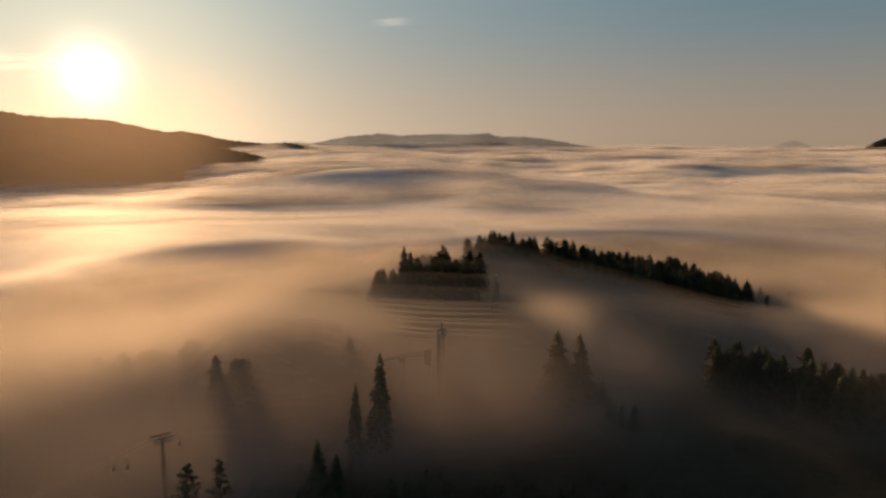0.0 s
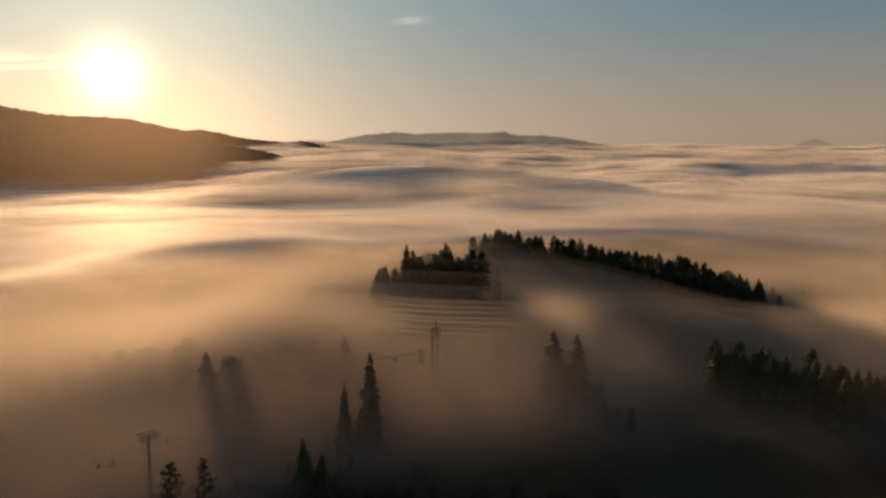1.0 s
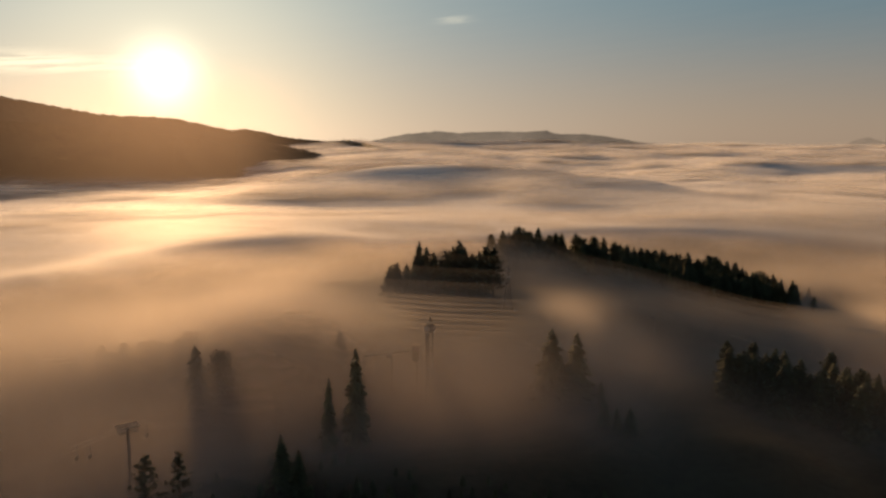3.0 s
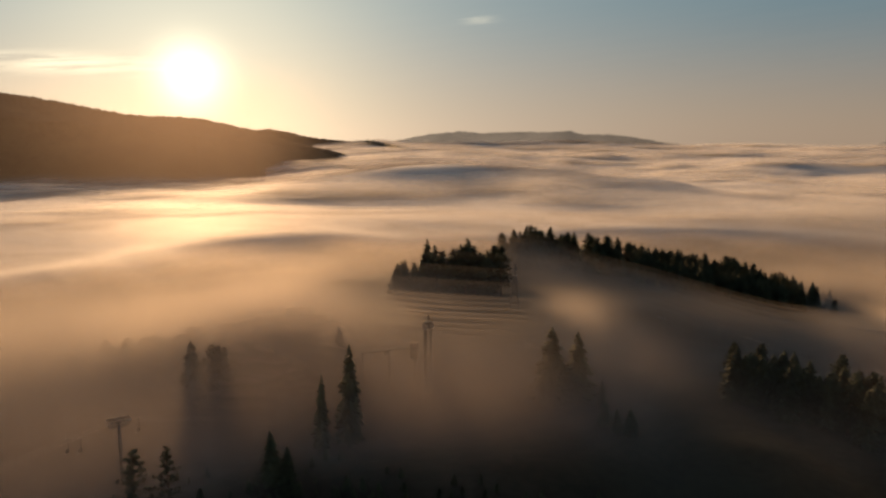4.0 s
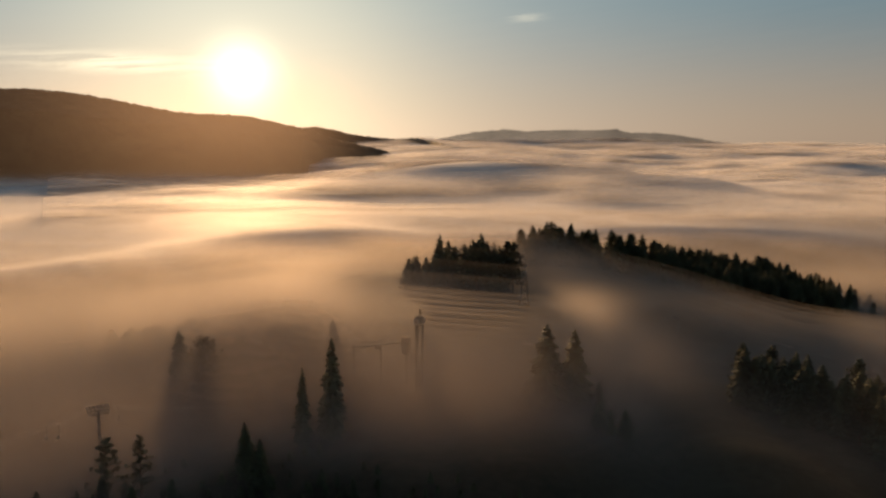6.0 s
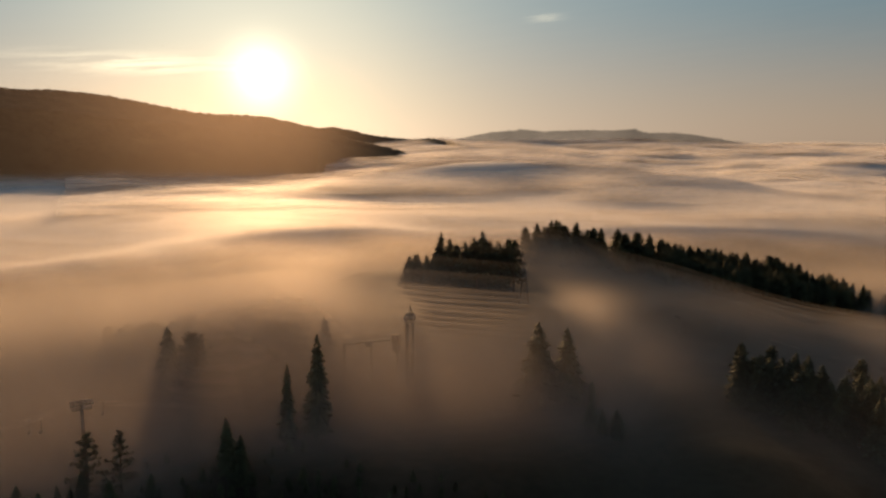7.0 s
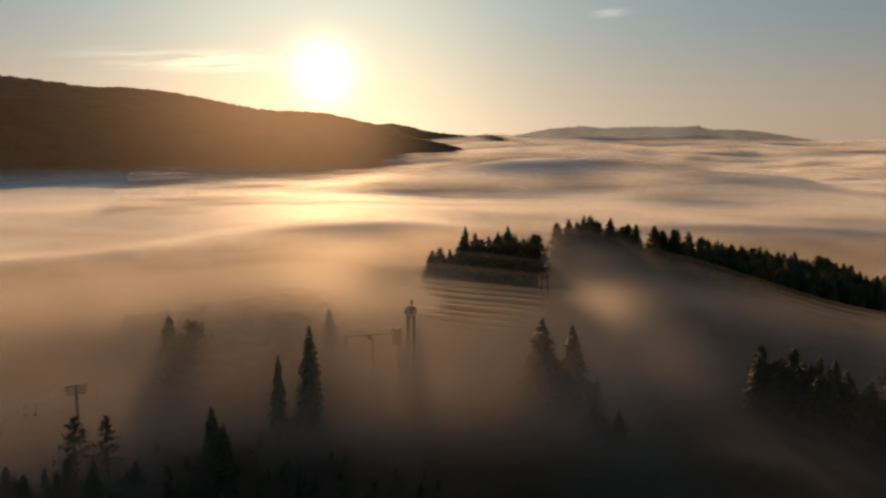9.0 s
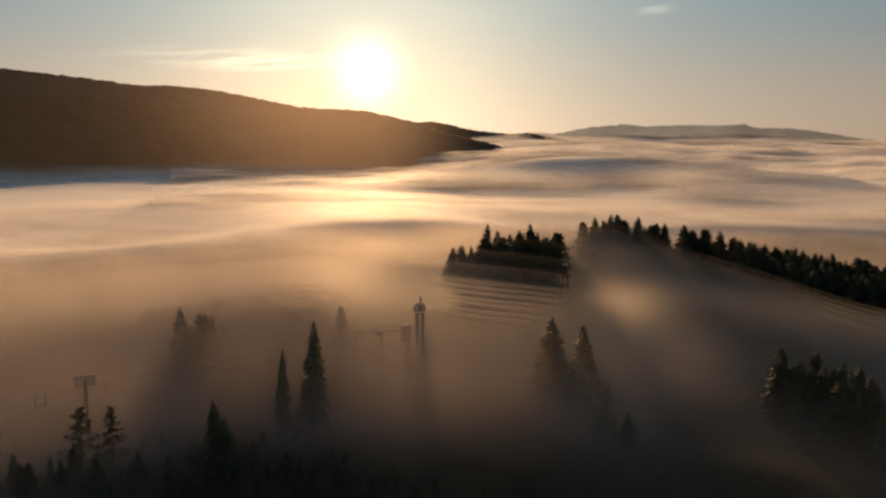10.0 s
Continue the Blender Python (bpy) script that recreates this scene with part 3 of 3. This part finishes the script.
def grove(kind, spots, count, spread_, low, high, apart=3.2, label=""):
    """Trees scattered along a line of spots."""
    done, tries = 0, 0
    while done < count and tries < count * 30:
        tries += 1
        f = rng.uniform(0, len(spots) - 1.001)
        i, g_ = int(f), f - int(f)
        x = spots[i][0] * (1 - g_) + spots[i + 1][0] * g_ + rng.gauss(0, spread_)
        y = spots[i][1] * (1 - g_) + spots[i + 1][1] * g_ + rng.gauss(0, spread_)
        if all((x - a) ** 2 + (y - b) ** 2 > apart * apart for a, b in PLACED):
            plant(kind, x, y, height=rng.uniform(low, high), slim=rng.uniform(1.1, 1.5), label=label)
            done += 1


def thicket(kind, spots, count, spread_, low, high, apart, label):
    """Trees too many and too small to tell apart, as one mesh."""
    pts, faces, mats, slots = [], [], [], []
    done, tries = 0, 0
    own = {"s": 14.0, "p": 13.0, "b": 12.0}
    while done < count and tries < count * 30:
        tries += 1
        f = rng.uniform(0, len(spots) - 1.001)
        i, g_ = int(f), f - int(f)
        x = spots[i][0] * (1 - g_) + spots[i + 1][0] * g_ + rng.gauss(0, spread_)
        y = spots[i][1] * (1 - g_) + spots[i + 1][1] * g_ + rng.gauss(0, spread_)
        if any((x - a) ** 2 + (y - b) ** 2 < apart * apart for a, b in PLACED):
            continue
        PLACED.append((x, y))
        done += 1
        first = rng.choice(kind)
        h, wide = rng.uniform(low, high) / own[first.name[0]], rng.uniform(1.1, 1.5)
        m = pose(x, y, float(ground(x, y)), rng.uniform(-2, 2), rng.uniform(-2, 2), rng.uniform(0, 360)) @ Matrix.Diagonal((h * wide, h * wide, h, 1))
        for child in first.children:
            mat = child.data.materials[0]
            if mat not in mats:
                mats.append(mat)
            to = m @ child.matrix_basis
            at_ = len(pts)
            pts.extend(tuple(to @ v.co) for v in child.data.vertices)
            for p in child.data.polygons:
                faces.append([at_ + q for q in p.vertices])
                slots.append(mats.index(mat))
    mesh = bpy.data.meshes.new("thicket")
    mesh.from_pydata(pts, [], faces)
    for mat in mats:
        mesh.materials.append(mat)
    mesh.polygons.foreach_set("material_index", slots)
    tagged(new("thicket", mesh), label, "wood", kind="stuff")


# trees that stand out one by one
for x, y, top, kind, slim in ((-14.1, 170.2, 40.4, SPRUCES, 0.72), (-19.5, 166, 34.5, SPRUCES, 0.7), (32, 202, 38, SPRUCES, 1.1), (39, 205, 36, SPRUCES, 1.0),
                              (-53.6, 177, 38, SPRUCES, 1.1), (-48.5, 178, 36.5, LEAFY, 1.0), (-25.3, 205.5, 35.2, SPRUCES, 1.0), (-48.7, 139.2, 27, RAGGED, 1.0), (-42.6, 141, 27.2, RAGGED, 0.8),
                              (-25, 150, 28, SPRUCES, 1.1), (-21, 147, 26, SPRUCES, 1.2), (84.6, 227, 29, PINES, 1.0), (92, 228.3, 28, PINES, 1.0), (95.5, 222, 26.7, SPRUCES, 1.0), (100, 216, 25.2, SPRUCES, 0.9),
                              (104, 209, 23.5, SPRUCES, 1.0), (115.5, 230.4, 25, PINES, 1.1),
                              (15.2, 302, 44, PINES, 1.0), (0, 319, 45, SPRUCES, 1.3), (-16, 314, 44.8, SPRUCES, 1.0), (60.7, 394, 36.8, SPRUCES, 1.6), (74, 418, 34, SPRUCES, 1.6), (132.2, 471, 18.6, SPRUCES, 1.5)):
    plant(kind, x, y, top=top, slim=slim, label="tall dark {} standing out of the drifting fog")
MIXED = SPRUCES * 2 + PINES
beside_mast = "dark {} in the clump beside the radio mast"
grove(MIXED, [(-25, 310), (-15, 311)], 11, 3.0, 8.5, 13.5, label=beside_mast)         # clump west of the mast, rising towards it
grove(MIXED, [(-15, 312), (-5, 313)], 16, 3.4, 9.5, 17.5, label=beside_mast)
grove(MIXED, [(-5, 313), (4, 311)], 16, 3.2, 11, 20, label=beside_mast)
grove(MIXED, [(4, 309), (9, 306)], 7, 1.8, 12.5, 16.5, label=beside_mast)
grove(MIXED, [(18, 377), (24, 376), (34, 381), (44, 387)], 32, 3.2, 13, 20.5, label="dark {} on the top of the hill")              # top of the hill
grove(SPRUCES, [(-16, 374), (-3, 376)], 9, 1.5, 7, 9, label="small far {} almost lost in fog")              # crown of the hill
grove(MIXED, [(52, 390), (80, 420), (110, 448), (135, 470), (160, 482), (190, 495)], 110, 7, 12.5, 18.5, label="dark {} on the crest of the falling ridge")  # far ridge
grove(MIXED, [(192, 497), (215, 505), (245, 514)], 14, 6, 7, 12, label="dark {} at the foot of the falling ridge")
thicket(MIXED, [(62, 380), (95, 412), (130, 438), (165, 458), (195, 474), (170, 448), (135, 426), (100, 400)], 130, 6, 9, 13, 3.0, "dark wood on the flank of the falling ridge")     # its near flank
grove(MIXED, [(89, 225), (97, 221), (104, 214), (112, 206)], 24, 2.3, 11.5, 15.5, label="dark {} at the edge of the ski slope")                           # right of the slope
grove(MIXED, [(110, 226), (120, 224), (128, 216), (140, 206)], 36, 4, 10, 14, label="shaded {} in the wood past the ski slope")
grove(SPRUCES, [(30, 199), (40, 200), (46, 197)], 6, 3.5, 6, 9, label="low dark {} under the paired trees")
grove(LEAFY + PINES, [(-108, 218), (-90, 214), (-74, 214), (-62, 206)], 26, 5, 9, 13, label="pale {} nearly hidden in sunlit fog")         # ghosts in the fog
grove(MIXED, [(-52, 131), (-45, 134), (-38, 137)], 9, 3.5, 3.5, 6, 2.4, label="young dark {} in the shaded lower wood")
thicket(MIXED, [(-30, 140), (-18, 144), (0, 146), (20, 146), (40, 146), (0, 134), (22, 132)], 150, 7, 1.6, 3.2, 1.8, "dark young wood in the shade under the fog")  # dark foreground wood
# the patterns themselves stand in the wood below the hill
for i, first in enumerate(SPRUCES + PINES + RAGGED + LEAFY):
    x, y = -130 - 7 * i, 252 + 5 * (i % 3)
    first.matrix_basis = pose(x, y, float(ground(x, y)), 0, 0, 37 * i)


# ---- built things on the hill ----
def box(bm, size, at=(0, 0, 0), turn=None, bevel=0.0):
    """A box with soft edges, in the middle of its place."""
    made = bmesh.ops.create_cube(bm, size=1.0)["verts"]
    m = Matrix.Translation(at) @ (turn or Matrix()) @ Matrix.Diagonal((*size, 1))
    bmesh.ops.transform(bm, matrix=m, verts=made)
    if bevel:
        edges = list({e for v in made for e in v.link_edges})
        bmesh.ops.bevel(bm, geom=edges, offset=bevel, segments=1, affect="EDGES")
    return bm


def bar(a, b, r=0.05, r2=None, sides=8):
    return cone(bmesh.new(), a, b, r, r2 or r, sides)


def disc(bm, at, facing, r, depth, sides=20):
    """A shallow round drum with a domed face."""
    f = Vector(facing).normalized()
    at = Vector(at)
    cone(bm, at - f * depth / 2, at + f * depth / 2, r * 0.92, r, sides)
    cone(bm, at + f * depth / 2, at + f * depth * 0.8, r, r * 0.6, sides)
    return bm


def thing(name, x, y, z, label, category, group="", turn=0.0):
    ob = tagged(new(name), label, category, group)
    ob.matrix_basis = pose(x, y, z, 0, 0, turn)
    return ob


def telecom_tower(x, y, top):
    base = float(ground(x, y)) - 0.3
    h = top - base
    t = thing("telecom_tower", x, y, base, "slender steel telecom tower with round antenna drum above fog", "tower")
    part("footing", box(bmesh.new(), (3.2, 3.2, 0.8), (0, 0, 0.2), bevel=0.08), CONCRETE, t)
    pod = h - 4.4
    for sx, sy, r in ((-0.5, -0.1, 0.55), (0.85, -0.3, 0.2), (-0.55, 0.9, 0.2), (0.85, 0.8, 0.2)):
        part("leg", bar((sx, sy, 0.5), (sx, sy, pod), r), DARKSTEEL, t)
    for k in range(9):
        z = 0.9 + k * (pod - 1.2) / 8
        part("brace", bar((-0.5, -0.3, z), (0.85, -0.3, z + (pod - 1.2) / 8 * 0.8), 0.06), STEEL, t)
        part("rung_frame", box(box(bmesh.new(), (1.3, 0.07, 0.07), (0.1, -0.3, z)), (1.3, 0.07, 0.07), (0.1, 0.7, z)), STEEL, t)
    part("platform", disc(bmesh.new(), (0.1, 0.2, pod), (0, 0, 1), 1.35, 0.18), DARKSTEEL, t)
    for k in range(8):
        a = k * math.tau / 8
        p = Vector((0.1 + 1.25 * math.cos(a), 0.2 + 1.25 * math.sin(a), pod))
        part("rail_post", bar(p, p + Vector((0, 0, 1.1)), 0.035), STEEL, t)
    drum = part("antenna_drum", disc(bmesh.new(), (0.1, 0.2, pod + 1.2), (0, 0, 1), 1.25, 1.5), DARKSTEEL, t, "dark round antenna drum")
    part("dish", disc(bmesh.new(), (-0.5, -1.05, pod + 1.1), (-0.3, -1, 0), 0.75, 0.35), STEEL, drum, "pale round microwave dish")
    part("dish", disc(bmesh.new(), (1.25, -0.5, pod + 1.3), (1, -0.6, 0), 0.6, 0.3), STEEL, drum, "pale round microwave dish")
    part("mast", bar((0.1, 0.2, pod + 2.3), (0.1, 0.2, h), 0.13, 0.05), DARKSTEEL, t)
    for z, w_ in ((h - 1.4, 0.55), (h - 0.8, 0.4)):
        part("aerial", box(bmesh.new(), (w_, 0.12, 0.5), (0.1 + w_ / 2, 0.2, z), bevel=0.03), DARKSTEEL, t)
    return t


def walkway(a, b):
    """A raised steel gangway on posts, sloping up to the tower."""
    a, b = Vector(a), Vector(b)
    low = float(ground(a.x, a.y))
    t = thing("raised_walkway", a.x, a.y, low - 0.2, "raised steel walkway on posts leading to the tower", "walkway")
    d = b - a
    up = Vector((0, 0, a.z - low + 0.2))
    turn = d.to_track_quat("X", "Z").to_matrix().to_4x4()
    part("deck", box(bmesh.new(), (d.length, 1.3, 0.32), up + d / 2, turn, 0.04), DARKSTEEL, t)
    for s in (-0.6, 0.6):
        off = Vector((0, s, 1.0))
        part("handrail", bar(up + off, up + d + off, 0.045), STEEL, t)
        for k in range(9):
            p = up + d * (k / 8) + Vector((0, s, 0.1))
            part("baluster", bar(p, p + Vector((0, 0, 0.9)), 0.03), STEEL, t)
    for f in (0.02, 0.5, 0.95):
        p = up + d * f
        g = float(ground(a.x + d.x * f, a.y)) - low
        for s in (-0.5, 0.5):
            part("post", bar((p.x, s, g - 0.3), (p.x, s, p.z), 0.16), DARKSTEEL, t)
    part("cabin", box(bmesh.new(), (1.6, 1.2, 1.1), up + d * 0.46 - Vector((0, 0, 0.75)), turn, 0.06), DARKSTEEL, t)
    part("stair_tower", box(bmesh.new(), (1.9, 1.8, 4.2), up + d * 0.93 + Vector((0, 0.2, -1.0)), None, 0.06), TIMBER, t, "weathered timber stair housing")
    return t


def house(x, y, ridge_z, length, turn):
    base = float(ground(x, y)) - 0.4
    h, wide = ridge_z - base, 9.0
    wall_h = h - 5.2
    t = thing("house", x, y, base, "large gabled house with dark roof sunk in warm fog", "house", turn=turn)
    for s in (-1, 1):
        part("wall", box(bmesh.new(), (length - 0.8, 0.35, wall_h), (0, s * (wide / 2 - 0.7), wall_h / 2)), PLASTER, t)
        gable = bmesh.new()
        ring_ = []
        for off in (-0.18, 0.18):
            xx = s * (length / 2 - 0.6) + off
            ring_.append([gable.verts.new(p) for p in ((xx, -wide / 2 + 0.88, 0), (xx, wide / 2 - 0.88, 0), (xx, wide / 2 - 0.88, wall_h), (xx, 0, h - 0.4), (xx, -wide / 2 + 0.88, wall_h))])
        gable.faces.new(ring_[0])
        gable.faces.new(ring_[1][::-1])
        for k in range(5):
            gable.faces.new((ring_[0][k], ring_[1][k], ring_[1][(k + 1) % 5], ring_[0][(k + 1) % 5]))
        bmesh.ops.recalc_face_normals(gable, faces=gable.faces)
        part("gable_wall", gable, PLASTER, t)
        slope = math.atan2(5.2, wide / 2)
        run = math.hypot(5.2, wide / 2)
        part("roof_slope", box(bmesh.new(), (length + 0.8, run + 0.5, 0.22), (0, s * wide / 4, h - 2.6), Matrix.Rotation(-s * slope, 4, "X"), 0.03), ROOFING, t)
    part("ridge_cap", box(bmesh.new(), (length + 0.8, 0.4, 0.18), (0, 0, h + 0.08), bevel=0.05), ROOFING, t)
    chimney = part("chimney", box(bmesh.new(), (0.9, 0.7, 2.2), (-length * 0.12, 0.6, h - 0.1), bevel=0.03), PLASTER, t)
    part("chimney_cap", box(bmesh.new(), (1.15, 0.95, 0.14), (-length * 0.12, 0.6, h + 1.05), bevel=0.03), CONCRETE, chimney)
    part("dormer", box(bmesh.new(), (2.0, 2.4, 1.8), (length * 0.3, -1.6, h - 1.4), bevel=0.05), ROOFING, t)
    return t


def lift_pylon(x, y, top, turn):
    base = float(ground(x, y)) - 0.3
    h = top - base
    t = thing("chairlift_pylon", x, y, base, "steel chairlift pylon with long sheave trains rising from fog", "pylon", turn=turn)
    part("footing", box(bmesh.new(), (1.6, 1.6, 0.7), (0, 0, 0.1), bevel=0.08), CONCRETE, t)
    part("column", bar((0, 0, 0.3), (0, 0, h - 0.3), 0.42, 0.28, 12), DARKSTEEL, t)
    part("crossarm", box(bmesh.new(), (2.2, 0.34, 0.32), (0, 0, h - 0.5), bevel=0.04), DARKSTEEL, t)
    for s in (-1, 1):
        carrier = part("sheave_frame", box(bmesh.new(), (0.16, 4.4, 0.26), (s * 1.0, 0, h - 0.2), bevel=0.03), DARKSTEEL, t)
        for k in range(6):
            part("sheave", disc(bmesh.new(), (s * 1.0 + 0.12, -1.9 + 0.76 * k, h - 0.02), (1, 0, 0), 0.27, 0.09, 12), STEEL, carrier)
        deck = part("catwalk", box(bmesh.new(), (0.55, 3.9, 0.1), (s * 0.6, 0, h - 1.35), bevel=0.02), DARKSTEEL, t)
        part("guard_rail", bar((s * 0.85, -1.95, h - 0.75), (s * 0.85, 1.95, h - 0.75), 0.05), STEEL, deck)
        for k in range(4):
            yy = -1.9 + 1.26 * k
            part("rail_post", bar((s * 0.85, yy, h - 1.32), (s * 0.85, yy, h - 0.75), 0.035), STEEL, deck)
        part("arm_stay", bar((s * 0.9, 0, h - 0.6), (s * 0.2, 0, h - 2.0), 0.06), DARKSTEEL, t)
    part("ladder_rail", bar((0.5, 0.1, 0.6), (0.4, 0.1, h - 1.2), 0.03), STEEL, t)
    part("ladder_rail", bar((0.5, -0.2, 0.6), (0.4, -0.2, h - 1.2), 0.03), STEEL, t)
    return t


def haul_rope(x, y, z, turn, off):
    """The rope over one sheave train, falling gently to both sides."""
    t = thing("haul_rope", x, y, z, "thin steel haul rope of the chairlift", "cable", "chairlift ropes", turn=turn)
    at_ = [Vector((off, yy, -0.25 * abs(yy) + 0.0015 * yy * yy)) for yy in range(-42, 43, 3)]
    bm = bmesh.new()
    for a_, b_ in zip(at_, at_[1:]):
        cone(bm, a_, b_, 0.014, 0.014, 5)
    part("rope", bm, STEEL, t)
    return t


def lift_chair(x, y, z, turn, off, along):
    """A double chair hung from the rope by a bent hanger."""
    drop = -0.25 * abs(along) + 0.0015 * along * along
    at_ = pose(x, y, z, 0, 0, turn) @ Vector((off, along, drop))
    t = thing("lift_chair", at_.x, at_.y, at_.z, "empty dark double chair hanging from the lift rope", "chair", "lift chairs", turn)
    part("grip", box(bmesh.new(), (0.12, 0.4, 0.16), (0, 0, 0), bevel=0.02), STEEL, t)
    hanger = cone(bmesh.new(), (0, 0, 0), (0.35, 0, -0.5), 0.045, 0.045)
    cone(hanger, (0.35, 0, -0.5), (0.35, 0.1, -2.3), 0.045, 0.045)
    part("hanger", hanger, DARKSTEEL, t)
    part("seat", box(bmesh.new(), (1.25, 0.5, 0.1), (0, -0.15, -2.75), bevel=0.03), DARKSTEEL, t)
    part("backrest", box(bmesh.new(), (1.25, 0.08, 0.6), (0, 0.12, -2.4), Matrix.Rotation(-0.2, 4, "X"), 0.03), DARKSTEEL, t)
    for s in (-0.6, 0.6):
        part("side_bar", bar((s, 0.12, -2.1), (s, -0.45, -2.75), 0.035), STEEL, t)
    part("footrest", bar((-0.5, -0.5, -3.15), (0.5, -0.5, -3.15), 0.035), STEEL, t)
    part("footrest_stem", bar((0, -0.42, -2.75), (0, -0.5, -3.15), 0.03), STEEL, t)
    return t


def lattice_mast(x, y, tip):
    base = float(ground(x, y)) - 0.3
    h = tip - base
    t = thing("radio_mast", x, y, base, "dark lattice radio mast with a slim antenna tip", "mast")
    foot, neck, top_z = 1.7, 0.35, h - 4.4
    corners = [(-1, -1), (1, -1), (1, 1), (-1, 1)]
    for cx, cy in corners:
        part("leg", bar((cx * foot, cy * foot, 0), (cx * neck, cy * neck, top_z), 0.14, 0.09), DARKSTEEL, t)
    levels = 6
    for k in range(levels):
        f, g_ = k / levels, (k + 1) / levels
        ra, rb = foot + (neck - foot) * f, foot + (neck - foot) * g_
        for i in range(4):
            a, b = corners[i], corners[(i + 1) % 4]
            part("lattice_bar", bar((a[0] * ra, a[1] * ra, top_z * f), (b[0] * rb, b[1] * rb, top_z * g_), 0.05, None, 5), DARKSTEEL, t)
            part("lattice_ring", bar((a[0] * rb, a[1] * rb, top_z * g_), (b[0] * rb, b[1] * rb, top_z * g_), 0.05, None, 5), DARKSTEEL, t)
    part("platform", box(bmesh.new(), (1.5, 1.5, 0.15), (0, 0, top_z), bevel=0.03), STEEL, t)
    part("pole", bar((0, 0, top_z), (0, 0, h), 0.16, 0.06), DARKSTEEL, t)
    part("antenna_panel", box(bmesh.new(), (0.35, 0.2, 1.5), (-0.35, 0, h - 2.6), bevel=0.05), STEEL, t)
    part("antenna_panel", box(bmesh.new(), (0.35, 0.2, 1.3), (0.35, 0.1, h - 2.2), bevel=0.05), STEEL, t)
    part("aerial", box(bmesh.new(), (0.3, 0.3, 0.8), (0, 0, h - 0.8), bevel=0.06), DARKSTEEL, t)
    return t


def slope_lamp(x, y, top):
    base = float(ground(x, y)) - 0.3
    h = top - base
    t = thing("slope_lamp", x, y, base, "tall floodlight post on the ski slope, unlit", "lamp post")
    part("pole", bar((0, 0, 0), (0, 0, h - 0.2), 0.22, 0.14), DARKSTEEL, t)
    part("arm", bar((0.1, 0, h - 0.5), (-1.1, -0.2, h - 0.1), 0.07), DARKSTEEL, t)
    part("lamp_head", box(bmesh.new(), (1.5, 0.8, 0.5), (-1.3, -0.2, h - 0.1), Matrix.Rotation(0.3, 4, "Y"), 0.08), DARKSTEEL, t)
    return t


telecom_tower(0.0, 197.4, 41.4)
walkway((-17.4, 197.2, 30.2), (-2.4, 197.2, 32.6))
house(-41.5, 214.5, 30.2, 11.5, 30.0)
LIFT = (-57.0, 149.4, 28.75, -47.0)
lift_pylon(LIFT[0], LIFT[1], 28.6, LIFT[3])
for off in (-1.0, 1.0):
    haul_rope(*LIFT, off)
for off, along in ((-1.0, -9.5), (1.0, -7.5), (-1.0, 4.0)):
    lift_chair(*LIFT, off, along)
lattice_mast(21.0, 282.4, 40.6)
slope_lamp(75.0, 283.0, 22.2)
